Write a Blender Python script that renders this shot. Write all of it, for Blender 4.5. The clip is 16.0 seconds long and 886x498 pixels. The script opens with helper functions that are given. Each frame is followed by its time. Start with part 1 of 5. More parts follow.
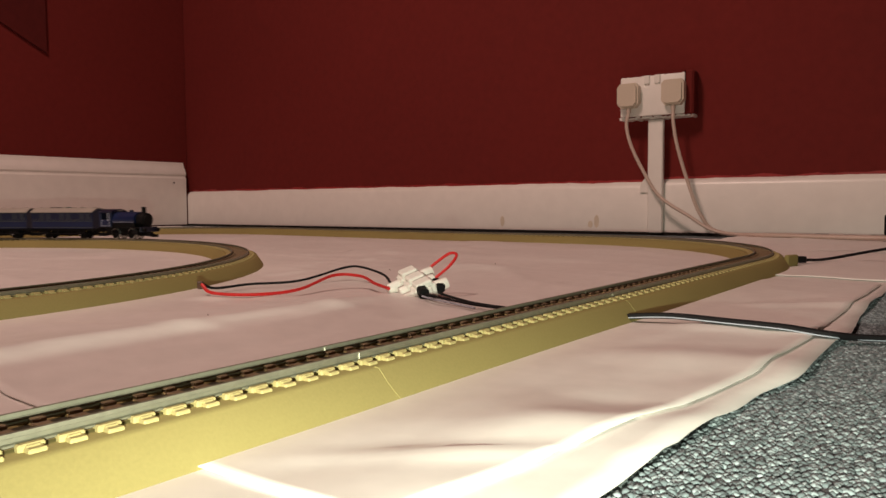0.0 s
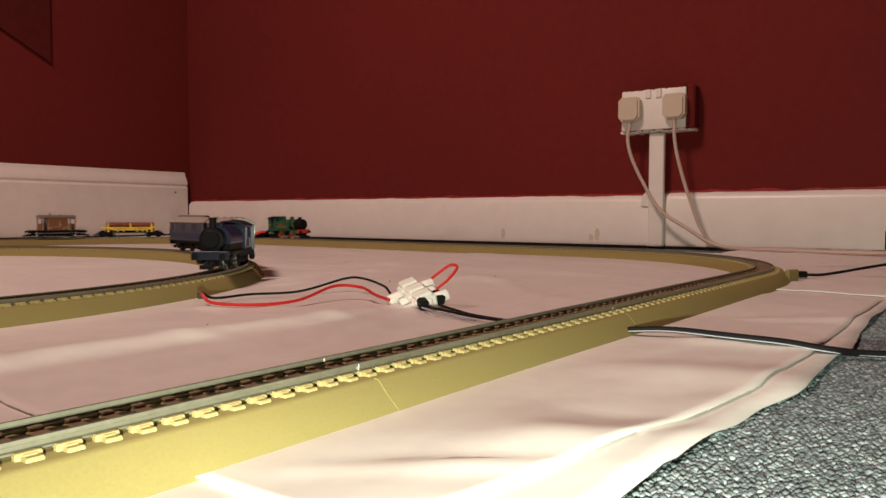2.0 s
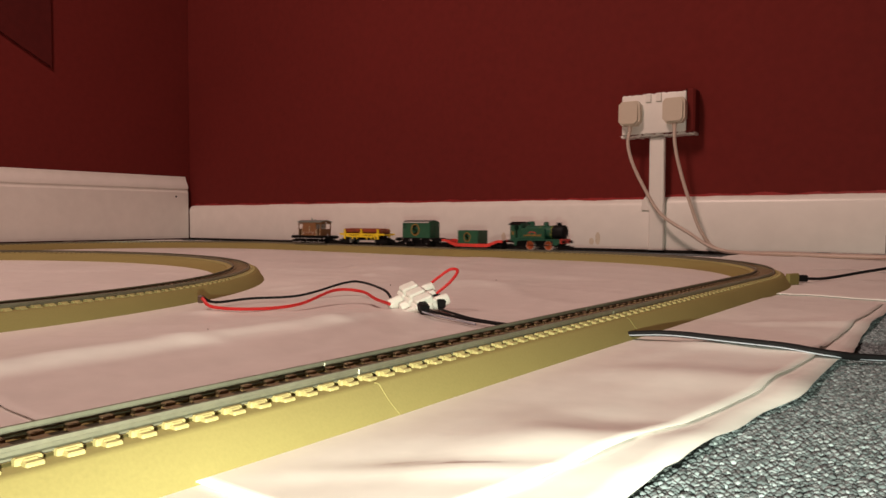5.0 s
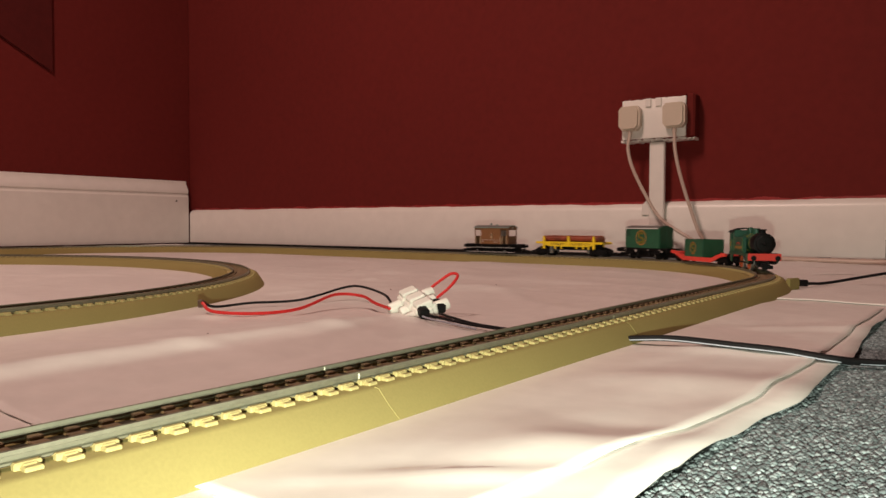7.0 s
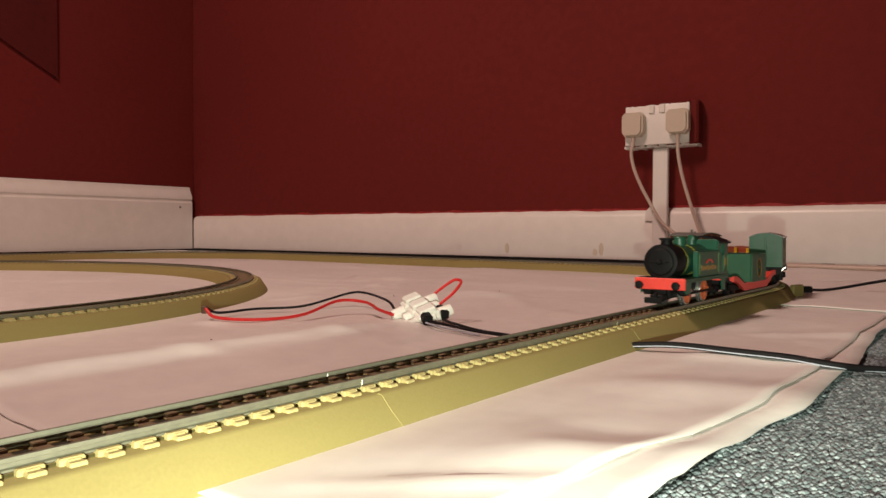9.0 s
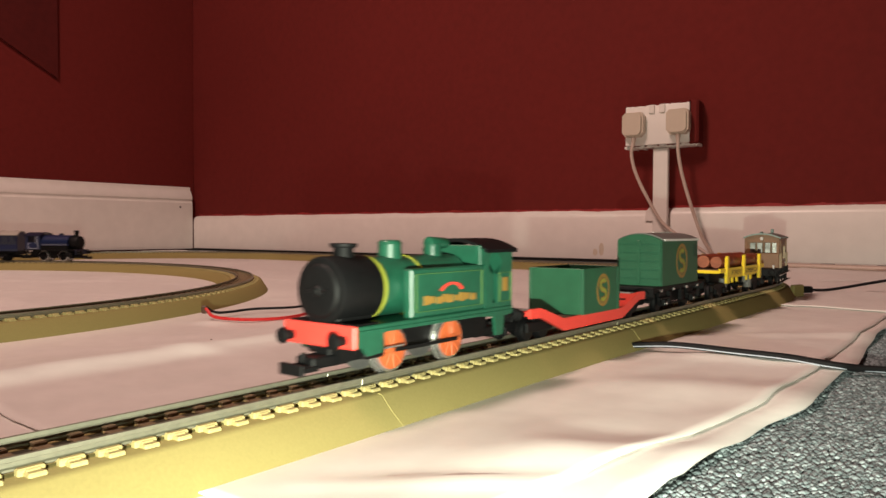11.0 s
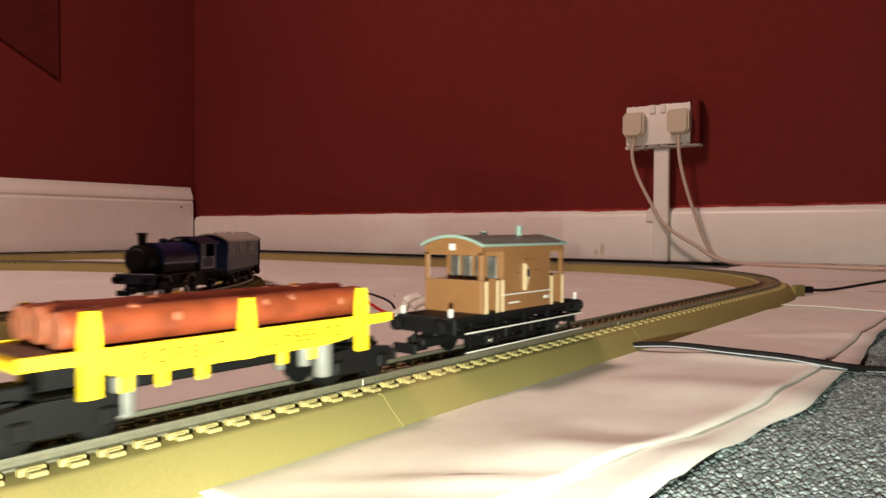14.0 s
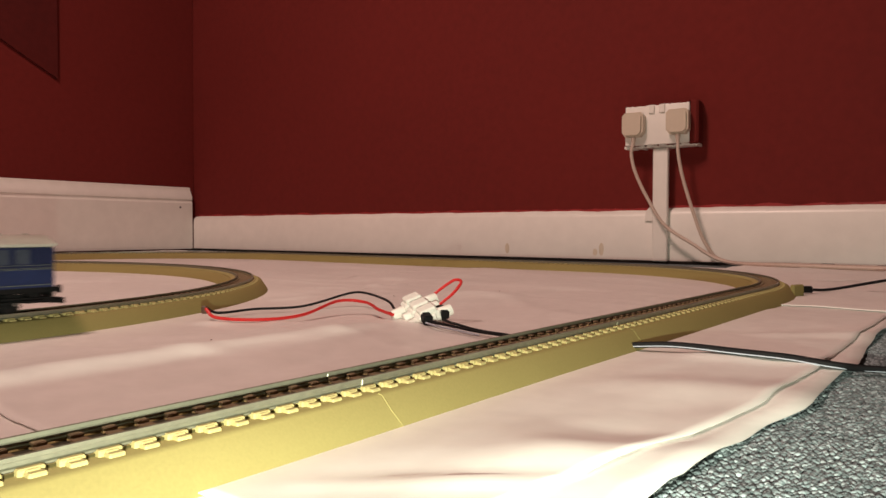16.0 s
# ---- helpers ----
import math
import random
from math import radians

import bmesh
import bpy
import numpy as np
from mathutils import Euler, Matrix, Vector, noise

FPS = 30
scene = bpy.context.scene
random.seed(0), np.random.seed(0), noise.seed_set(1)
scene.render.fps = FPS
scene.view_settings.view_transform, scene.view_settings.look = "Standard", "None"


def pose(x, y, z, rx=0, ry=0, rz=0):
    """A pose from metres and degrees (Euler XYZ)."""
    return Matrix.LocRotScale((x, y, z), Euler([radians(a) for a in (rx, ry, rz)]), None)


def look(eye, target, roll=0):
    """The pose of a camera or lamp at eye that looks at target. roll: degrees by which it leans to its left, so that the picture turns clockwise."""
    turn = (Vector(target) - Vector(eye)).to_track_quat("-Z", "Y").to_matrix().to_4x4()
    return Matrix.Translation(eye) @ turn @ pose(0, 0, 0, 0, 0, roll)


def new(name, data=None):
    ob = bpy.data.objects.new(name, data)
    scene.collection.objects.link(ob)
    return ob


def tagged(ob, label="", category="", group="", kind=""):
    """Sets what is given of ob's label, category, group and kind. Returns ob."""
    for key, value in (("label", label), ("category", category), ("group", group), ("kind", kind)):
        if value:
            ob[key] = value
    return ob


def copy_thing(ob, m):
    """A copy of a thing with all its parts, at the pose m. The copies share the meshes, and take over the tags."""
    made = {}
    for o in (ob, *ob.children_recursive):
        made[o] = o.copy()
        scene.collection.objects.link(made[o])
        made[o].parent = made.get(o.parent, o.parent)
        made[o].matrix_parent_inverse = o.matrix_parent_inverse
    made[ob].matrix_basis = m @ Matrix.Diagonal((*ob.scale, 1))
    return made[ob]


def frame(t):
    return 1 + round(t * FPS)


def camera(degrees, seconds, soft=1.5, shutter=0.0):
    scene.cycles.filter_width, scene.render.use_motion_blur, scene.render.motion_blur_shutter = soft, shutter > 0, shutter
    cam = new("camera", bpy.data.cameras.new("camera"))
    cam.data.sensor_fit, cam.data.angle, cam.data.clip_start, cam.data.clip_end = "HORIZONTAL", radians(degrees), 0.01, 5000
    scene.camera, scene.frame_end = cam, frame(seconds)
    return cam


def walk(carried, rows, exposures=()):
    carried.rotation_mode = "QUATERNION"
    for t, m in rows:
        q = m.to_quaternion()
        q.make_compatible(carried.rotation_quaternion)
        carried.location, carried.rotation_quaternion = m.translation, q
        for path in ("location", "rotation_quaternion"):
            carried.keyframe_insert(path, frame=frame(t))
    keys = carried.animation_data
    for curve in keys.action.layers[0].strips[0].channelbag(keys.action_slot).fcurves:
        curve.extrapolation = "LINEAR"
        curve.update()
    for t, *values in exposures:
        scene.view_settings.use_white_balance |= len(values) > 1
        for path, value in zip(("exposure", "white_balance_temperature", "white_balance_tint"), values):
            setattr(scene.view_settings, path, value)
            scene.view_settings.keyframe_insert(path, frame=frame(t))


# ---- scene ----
# ---------------------------------------------------------------- camera
EYE = (0.0, 0.0, 0.0675)
HEADING = 37.50          # degrees that the lens looks to the left of the y axis


def aim(pitch, roll, yaw):
    p, a = radians(pitch), radians(yaw - HEADING)
    to = (EYE[0] + math.sin(a) * math.cos(p), EYE[1] + math.cos(a) * math.cos(p), EYE[2] + math.sin(p))
    return look(EYE, to, roll)


cam = camera(62.03, 16.0, soft=1.5, shutter=0.5)
walk(cam, [(t, aim(p, r, y)) for t, p, r, y in (
    (0.0, -3.526, -0.311, 0.354), (0.5, -3.389, -0.325, 0.350), (1.0, -3.090, -0.225, 0.385), (1.5, -2.817, 0.030, 0.312),
    (2.0, -2.610, 0.172, 0.311), (2.5, -2.505, 0.185, 0.301), (3.0, -2.540, 0.155, 0.298), (3.5, -2.560, 0.150, 0.292),
    (4.0, -2.536, 0.138, 0.284), (5.2, -2.225, 0.143, 0.272), (6.5, -1.915, 0.150, 0.264), (7.0, -1.940, 0.171, 0.264),
    (7.5, -1.610, 0.192, 0.236), (8.0, -1.363, 0.192, 0.060), (8.5, -1.395, 0.190, 0.016), (9.0, -1.460, 0.195, 0.008),
    (11.5, -1.463, 0.205, -0.006), (12.5, -1.470, 0.198, -0.008), (13.5, -1.464, 0.195, -0.053), (14.5, -1.440, 0.190, -0.053),
    (15.5, -1.450, 0.190, -0.011), (16.0, -1.455, 0.175, 0.0))],
    exposures=((0.0, -0.12), (0.6, -0.10), (1.4, 0.02), (7.5, 0.05), (9.0, 0.10), (11.5, 0.22), (12.5, 0.20), (13.5, 0.10), (14.4, 0.04), (15.2, 0.14), (16.0, 0.18)))

# ---------------------------------------------------------------- light
world = bpy.data.worlds.new("room_air")
scene.world = world
world.use_nodes = True
world.node_tree.nodes["Background"].inputs[0].default_value = (0.9, 0.75, 0.6, 1)
world.node_tree.nodes["Background"].inputs[1].default_value = 0.02

torch = bpy.data.lights.new("phone_torch", "SPOT")
torch.energy, torch.color, torch.shadow_soft_size = 10.0, (0.95, 1.0, 0.80), 0.003
torch.spot_size, torch.spot_blend = radians(96), 1.0
new("phone_torch", torch).matrix_world = look((0.003, -0.004, 0.032), (-0.545, 0.838, 0.315)) @ Matrix.Diagonal((1.8, 1, 1, 1))

# the shaded room lamp under the ceiling
shade = bpy.data.lights.new("room_lamp", "AREA")
shade.energy, shade.color, shade.shape, shade.size = 40.0, (1.0, 0.685, 0.58), "DISK", 0.5
new("room_lamp", shade).matrix_world = look((-0.95, -0.40, 2.20), (-0.90, 0.60, 0.0))


# ---------------------------------------------------------------- materials
def material(name, colour, rough=0.5, metal=0.0, vary=0.12, grain=120.0, stain=9.0, bump=0.15, depth=0.0005, coat=0.0, tint=None, spread=0.0):
    """A worn surface: fine grain and broad stains in colour, gloss and relief. spread: how far pieces differ."""
    m = bpy.data.materials.new(name)
    m.use_nodes = True
    nt = m.node_tree
    n, l = nt.nodes, nt.links
    b = n["Principled BSDF"]
    b.inputs["Roughness"].default_value, b.inputs["Metallic"].default_value = rough, metal
    b.inputs["Coat Weight"].default_value = coat
    b.inputs["Specular IOR Level"].default_value = 0.2 if rough > 0.6 else 0.5
    tc = n.new("ShaderNodeTexCoord")
    fine, broad = n.new("ShaderNodeTexNoise"), n.new("ShaderNodeTexNoise")
    fine.inputs["Scale"].default_value, fine.inputs["Detail"].default_value = grain, 4
    broad.inputs["Scale"].default_value, broad.inputs["Detail"].default_value = stain, 5
    for t in (fine, broad):
        l.new(tc.outputs["Object"], t.inputs["Vector"])
    add = n.new("ShaderNodeMath")
    add.operation = "ADD"
    l.new(fine.outputs["Fac"], add.inputs[0]), l.new(broad.outputs["Fac"], add.inputs[1])
    last = add.outputs[0]
    if spread:
        info, mul, sm = n.new("ShaderNodeObjectInfo"), n.new("ShaderNodeMath"), n.new("ShaderNodeMath")
        mul.operation, mul.inputs[1].default_value = "MULTIPLY", spread
        l.new(info.outputs["Random"], mul.inputs[0])
        l.new(last, sm.inputs[0]), l.new(mul.outputs[0], sm.inputs[1])
        last = sm.outputs[0]
    ramp = n.new("ShaderNodeMapRange")
    ramp.inputs["From Min"].default_value, ramp.inputs["From Max"].default_value = 0.65, 1.35
    l.new(last, ramp.inputs["Value"])
    mix = n.new("ShaderNodeMix")
    mix.data_type = "RGBA"
    low = tint or tuple(c * (1 - 2 * vary) for c in colour)
    mix.inputs["A"].default_value = (*low, 1)
    mix.inputs["B"].default_value = (*[min(1, c * (1 + vary)) for c in colour], 1)
    l.new(ramp.outputs["Result"], mix.inputs["Factor"])
    l.new(mix.outputs["Result"], b.inputs["Base Color"])
    gloss = n.new("ShaderNodeMapRange")
    gloss.inputs["To Min"].default_value, gloss.inputs["To Max"].default_value = max(0.02, rough - 0.1), min(1, rough + 0.1)
    l.new(broad.outputs["Fac"], gloss.inputs["Value"]), l.new(gloss.outputs["Result"], b.inputs["Roughness"])
    bm = n.new("ShaderNodeBump")
    bm.inputs["Strength"].default_value, bm.inputs["Distance"].default_value = bump, depth
    l.new(fine.outputs["Fac"], bm.inputs["Height"]), l.new(bm.outputs["Normal"], b.inputs["Normal"])
    return m


def pile_material():
    """Wool loops, each its own shade between charcoal and off-white."""
    m = bpy.data.materials.new("carpet_loops")
    m.use_nodes = True
    n, l = m.node_tree.nodes, m.node_tree.links
    b = n["Principled BSDF"]
    b.inputs["Roughness"].default_value = 0.95
    geo, ramp = n.new("ShaderNodeNewGeometry"), n.new("ShaderNodeValToRGB")
    e = ramp.color_ramp.elements
    e[0].position, e[0].color = 0.0, (0.120, 0.150, 0.160, 1)
    e[1].position, e[1].color = 1.0, (0.40, 0.480, 0.505, 1)
    mid = e.new(0.5)
    mid.color = (0.185, 0.232, 0.246, 1)
    l.new(geo.outputs["Random Per Island"], ramp.inputs["Fac"])
    noise_tex, mix = n.new("ShaderNodeTexNoise"), n.new("ShaderNodeMix")
    noise_tex.inputs["Scale"].default_value = 1500
    mix.data_type, mix.blend_type = "RGBA", "MULTIPLY"
    mix.inputs["Factor"].default_value = 0.55
    l.new(ramp.outputs["Color"], mix.inputs["A"]), l.new(noise_tex.outputs["Fac"], mix.inputs["B"])
    l.new(mix.outputs["Result"], b.inputs["Base Color"])
    return m


M = {
    "red_wall": material("red_wall_paint", (0.145, 0.0155, 0.0130), 0.85, vary=0.08, grain=60, stain=1.6, bump=0.15, depth=0.002),
    "white_paint": material("white_gloss_paint", (0.82, 0.78, 0.73), 0.38, vary=0.03, grain=35, stain=3, bump=0.3, depth=0.0015),
    "white_ceiling": material("ceiling_paint", (0.75, 0.72, 0.68), 0.8),
    "paper": material("lining_paper", (0.78, 0.75, 0.71), 0.42, vary=0.04, grain=90, stain=7, bump=0.12, depth=0.0006),
    "foam": material("khaki_foam", (0.27, 0.222, 0.082), 0.8, vary=0.05, grain=900, stain=14, bump=0.10, depth=0.0004),
    "sleeper": material("khaki_dusted_sleeper", (0.36, 0.30, 0.13), 0.7, vary=0.12, grain=500, stain=40, bump=0.2, spread=0.25),
    "sleeper_brown": material("brown_sleeper", (0.21, 0.155, 0.09), 0.75, vary=0.15, grain=500, stain=60, bump=0.2, spread=0.3),
    "bright_red": material("fresh_red_paint", (0.30, 0.018, 0.018), 0.5, vary=0.1, grain=60, stain=12, bump=0.3),
    "stain": material("yellow_stain", (0.70, 0.60, 0.48), 0.6, vary=0.05, grain=90, stain=40),
    "bed": material("dark_track_bed", (0.055, 0.045, 0.028), 0.85, vary=0.2, grain=700, stain=60, bump=0.3),
    "rail": material("dull_nickel_rail", (0.30, 0.29, 0.22), 0.42, 0.7, vary=0.1, grain=300, stain=20, bump=0.05),
    "carpet": material("speckled_carpet", (0.22, 0.26, 0.27), 0.95, vary=0.3, grain=260, stain=90, bump=1.0, depth=0.004, tint=(0.05, 0.055, 0.05)),
    "pile": pile_material(),
    "black": material("black_plastic", (0.004, 0.004, 0.0045), 0.61, vary=0.2, grain=400, bump=0.06),
    "black_cable": material("black_cable", (0.008, 0.008, 0.009), 0.65, vary=0.2, grain=300, bump=0.05),
    "white_line": material("white_printed_line", (0.62, 0.61, 0.58), 0.5, vary=0.04, grain=400),
    "red_wire": material("red_wire", (0.55, 0.02, 0.02), 0.4, vary=0.08, grain=300, bump=0.05),
    "nylon": material("white_nylon", (0.78, 0.75, 0.69), 0.45, vary=0.04, grain=300, bump=0.08),
    "cream": material("cream_plastic", (0.60, 0.51, 0.41), 0.4, vary=0.02, grain=200, stain=20, bump=0.05),
    "cord": material("cream_cord", (0.56, 0.44, 0.37), 0.5, vary=0.06, grain=300, bump=0.05),
    "green": material("green_plastic", (0.011, 0.080, 0.045), 0.4, vary=0.12, grain=260, stain=60, bump=0.06),
    "crate_green": material("container_green", (0.013, 0.088, 0.042), 0.5, vary=0.10, grain=160, stain=45, bump=0.12),
    "hatch_green": material("dark_hatch_green", (0.008, 0.052, 0.028), 0.55, vary=0.10, grain=200, stain=60, bump=0.08),
    "dark_inside": material("dark_interior", (0.03, 0.022, 0.018), 0.8),
    "vermilion": material("red_plastic", (0.72, 0.055, 0.04), 0.45, vary=0.06, grain=260, stain=40, bump=0.05),
    "wheel_red": material("orange_wheel", (0.48, 0.10, 0.03), 0.5, vary=0.1, grain=300, bump=0.1),
    "yellow": material("yellow_plastic", (0.86, 0.62, 0.02), 0.42, vary=0.06, grain=260, stain=40, bump=0.05),
    "line_yellow": material("printed_yellow", (0.27, 0.29, 0.035), 0.5, vary=0.06, grain=300),
    "lining_green": material("faint_yellow_lining", (0.085, 0.17, 0.045), 0.5, vary=0.08, grain=300),
    "glazing": material("silvered_glazing", (0.34, 0.33, 0.31), 0.32, 0.75, vary=0.35, grain=90, stain=160, bump=0.3),
    "print_orange": material("printed_orange", (0.27, 0.15, 0.03), 0.5, vary=0.1, grain=300),
    "print_brown": material("printed_brown", (0.16, 0.08, 0.01), 0.5, vary=0.1, grain=300),
    "log": material("terracotta_log", (0.24, 0.045, 0.015), 0.5, vary=0.25, grain=120, stain=70, bump=0.35, depth=0.0008),
    "log_end": material("log_end", (0.36, 0.11, 0.055), 0.6, vary=0.2, grain=300, stain=100, bump=0.2),
    "tan": material("tan_plastic", (0.23, 0.105, 0.040), 0.5, vary=0.07, grain=300, stain=40, bump=0.05),
    "tan_light": material("cream_handrail", (0.50, 0.37, 0.23), 0.5, vary=0.06, grain=300),
    "grey_roof": material("grey_roof", (0.16, 0.16, 0.15), 0.5, vary=0.12, grain=300, stain=50, bump=0.1),
    "roof_edge": material("pale_green_edge", (0.22, 0.31, 0.28), 0.5, vary=0.08, grain=300),
    "steel": material("bright_steel", (0.62, 0.62, 0.60), 0.28, 0.9, vary=0.06, grain=300, bump=0.05),
    "blue": material("royal_blue_plastic", (0.0045, 0.0145, 0.062), 0.42, vary=0.10, grain=300, stain=50, bump=0.06),
    "navy": material("navy_plastic", (0.005, 0.009, 0.030), 0.42, vary=0.10, grain=300, stain=50, bump=0.06),
    "cream_roof": material("cream_roof", (0.38, 0.345, 0.30), 0.45, vary=0.06, grain=200, stain=40, bump=0.06),
    "print_grey": material("printed_pale_blue", (0.42, 0.45, 0.52), 0.5, vary=0.06, grain=300),
    "coach_panel": material("coach_window_band", (0.006, 0.012, 0.042), 0.35, vary=0.12, grain=300, stain=60),
    "print_gold": material("printed_gold", (0.12, 0.13, 0.10), 0.5, vary=0.1, grain=300),
    "pane": material("cloudy_window", (0.034, 0.042, 0.062), 0.3, vary=0.15, grain=300, stain=80, coat=0.3),
    "shade_dark": material("dark_recess_shade", (0.018, 0.016, 0.014), 0.9),
    "brown_edge": material("brown_wood", (0.10, 0.05, 0.03), 0.6, vary=0.2, grain=120, bump=0.2),
    "maroon": material("dark_maroon_patch", (0.090, 0.010, 0.009), 0.85, vary=0.1, grain=60, stain=3, bump=0.2),
}


# ---------------------------------------------------------------- mesh helpers
def box(bm, x0, x1, y0, y1, z0, z1, bevel=0.0, seg=1):
    r = bmesh.ops.create_cube(bm, size=1)
    vs = r["verts"]
    bmesh.ops.scale(bm, vec=(x1 - x0, y1 - y0, z1 - z0), verts=vs)
    bmesh.ops.translate(bm, vec=((x0 + x1) / 2, (y0 + y1) / 2, (z0 + z1) / 2), verts=vs)
    if bevel:
        es = list({e for v in vs for e in v.link_edges})
        bmesh.ops.bevel(bm, geom=es, offset=bevel, segments=seg, profile=0.5, affect="EDGES")
    return bm


def rod(bm, p0, p1, r0, r1=None, seg=14, bevel=0.0):
    p0, p1 = Vector(p0), Vector(p1)
    d = p1 - p0
    m = Matrix.Translation((p0 + p1) / 2) @ d.to_track_quat("Z", "Y").to_matrix().to_4x4()
    r = bmesh.ops.create_cone(bm, cap_ends=True, segments=seg, radius1=r0, radius2=r0 if r1 is None else r1, depth=d.length, matrix=m)
    if bevel:
        caps = [e for e in {e for v in r["verts"] for e in v.link_edges} if any(len(f.verts) > 4 for f in e.link_faces)]
        bmesh.ops.bevel(bm, geom=caps, offset=bevel, segments=2, profile=0.5, affect="EDGES")
    return bm


def prism(bm, outline, lo, hi, axis="y"):
    """A solid from an outline in the plane across the axis: xz for y, yz for x, xy for z."""
    put = {"y": lambda a, b, t: (a, t, b), "x": lambda a, b, t: (t, a, b), "z": lambda a, b, t: (a, b, t)}[axis]
    v0 = [bm.verts.new(put(a, b, lo)) for a, b in outline]
    v1 = [bm.verts.new(put(a, b, hi)) for a, b in outline]
    k = len(outline)
    bm.faces.new(v0), bm.faces.new(v1[::-1])
    for i in range(k):
        bm.faces.new((v0[i], v1[i], v1[(i + 1) % k], v0[(i + 1) % k]))
    bmesh.ops.recalc_face_normals(bm, faces=bm.faces[:])
    return bm


def smooth_line(points, steps=8):
    """A smooth line through the points."""
    p = [Vector(q) for q in points]
    p = [2 * p[0] - p[1]] + p + [2 * p[-1] - p[-2]]
    out = []
    for i in range(1, len(p) - 2):
        for k in range(steps):
            t = k / steps
            a, b, c, d = p[i - 1:i + 3]
            out.append(0.5 * ((2 * b) + (c - a) * t + (2 * a - 5 * b + 4 * c - d) * t * t + (3 * b - a - 3 * c + d) * t ** 3))
    return out + [p[-2]]


def tube(bm, points, r, seg=8, steps=8):
    line = smooth_line(points, steps)
    rings = []
    for i, q in enumerate(line):
        d = (line[min(i + 1, len(line) - 1)] - line[max(i - 1, 0)]).normalized()
        side = d.cross(Vector((0, 0, 1)))
        side = side.normalized() if side.length > 1e-4 else Vector((1, 0, 0))
        up = side.cross(d)
        rings.append([bm.verts.new(q + r * (math.cos(6.2832 * k / seg) * side + math.sin(6.2832 * k / seg) * up)) for k in range(seg)])
    for a, b in zip(rings, rings[1:]):
        for k in range(seg):
            bm.faces.new((a[k], a[(k + 1) % seg], b[(k + 1) % seg], b[k]))
    bm.faces.new(rings[0][::-1]), bm.faces.new(rings[-1])
    bmesh.ops.recalc_face_normals(bm, faces=bm.faces[:])
    return bm


def part(name, bm, mat, parent=None, label="", smooth=0.6):
    me = bpy.data.meshes.new(name)
    bm.to_mesh(me)
    bm.free()
    me.materials.append(M[mat])
    if smooth:
        me.shade_smooth()
        me.set_sharp_from_angle(angle=smooth)
    ob = new(name, me)
    ob.parent = parent
    return tagged(ob, label)


def B():
    return bmesh.new()


def slab(name, dims, mat, parent=None, label="", bevel=0.0004):
    return part(name, box(B(), *dims, bevel=bevel), mat, parent, label)


def letters(name, text, size, mat, parent, m, depth=0.0001, label="", width=None):
    """Raised printed characters lying in the local xy plane of m; width squeezes or widens the line."""
    cu = bpy.data.curves.new(name, "FONT")
    cu.body, cu.size, cu.extrude, cu.align_x, cu.align_y = text, size, depth, "CENTER", "CENTER"
    tmp = bpy.data.objects.new(name, cu)
    scene.collection.objects.link(tmp)
    me = bpy.data.meshes.new_from_object(tmp.evaluated_get(bpy.context.evaluated_depsgraph_get()))
    bpy.data.objects.remove(tmp)
    if width:
        xs = [v.co.x for v in me.vertices]
        k = width / (max(xs) - min(xs))
        me.transform(Matrix.Diagonal((k, 1, 1, 1)))
    me.transform(m)
    me.materials.clear()
    me.materials.append(M[mat])
    ob = new(name, me)
    ob.parent = parent
    return tagged(ob, label)


# ---------------------------------------------------------------- the two track loops
RAIL_Z = 0.0153


class Loop:
    """A closed line of straights and right-hand quarter curves, run clockwise from the start of the far straight."""

    def __init__(self, x0, x1, y0, y1, left, right, centre=(0, 0), turn=0):
        q = math.pi / 2
        self.seg, self.at = [], [0.0]
        pts = [("s", x1 - x0 - left - right), ("a", right), ("s", y1 - y0 - 2 * right), ("a", right),
               ("s", x1 - x0 - left - right), ("a", left), ("s", y1 - y0 - 2 * left), ("a", left)]
        h = radians(turn)
        p = Matrix.Rotation(h, 2) @ Vector((x0 + left, y1)) + Vector(centre)
        for kind, v in pts:
            self.seg.append((kind, v, p.copy(), h))
            if kind == "s":
                p = p + v * Vector((math.cos(h), math.sin(h)))
                self.at.append(self.at[-1] + v)
            else:
                c = p + v * Vector((math.sin(h), -math.cos(h)))
                h -= q
                p = c + v * Vector((-math.sin(h), math.cos(h)))
                self.at.append(self.at[-1] + v * q)
        self.length = self.at[-1]

    def __call__(self, s, off=0.0):
        """Place and heading at s along the loop, off metres to the right of the line."""
        s %= self.length
        i = max(k for k in range(8) if self.at[k] <= s + 1e-9)
        kind, v, p, h = self.seg[i]
        d = s - self.at[i]
        if kind == "s":
            q = p + d * Vector((math.cos(h), math.sin(h)))
        else:
            c = p + v * Vector((math.sin(h), -math.cos(h)))
            h = h - d / v
            q = c + v * Vector((-math.sin(h), math.cos(h)))
        return q + off * Vector((math.sin(h), -math.cos(h))), h

    def steps(self, fine=0.02):
        out = []
        for i, (kind, v, p, h) in enumerate(self.seg):
            if self.at[i + 1] - self.at[i] < 1e-6:
                continue
            n = max(2, int((self.at[i + 1] - self.at[i]) / fine))
            out += [self.at[i] + (self.at[i + 1] - self.at[i]) * k / n for k in range(n)]
        return out


OUTER = Loop(-1.671, -0.189, -0.771, 1.110, 0.371, 0.371)
INNER = Loop(-0.505, 0.505, -0.505, 0.505, 0.505, 0.505, (-0.9945, 0.1253), 13.9)


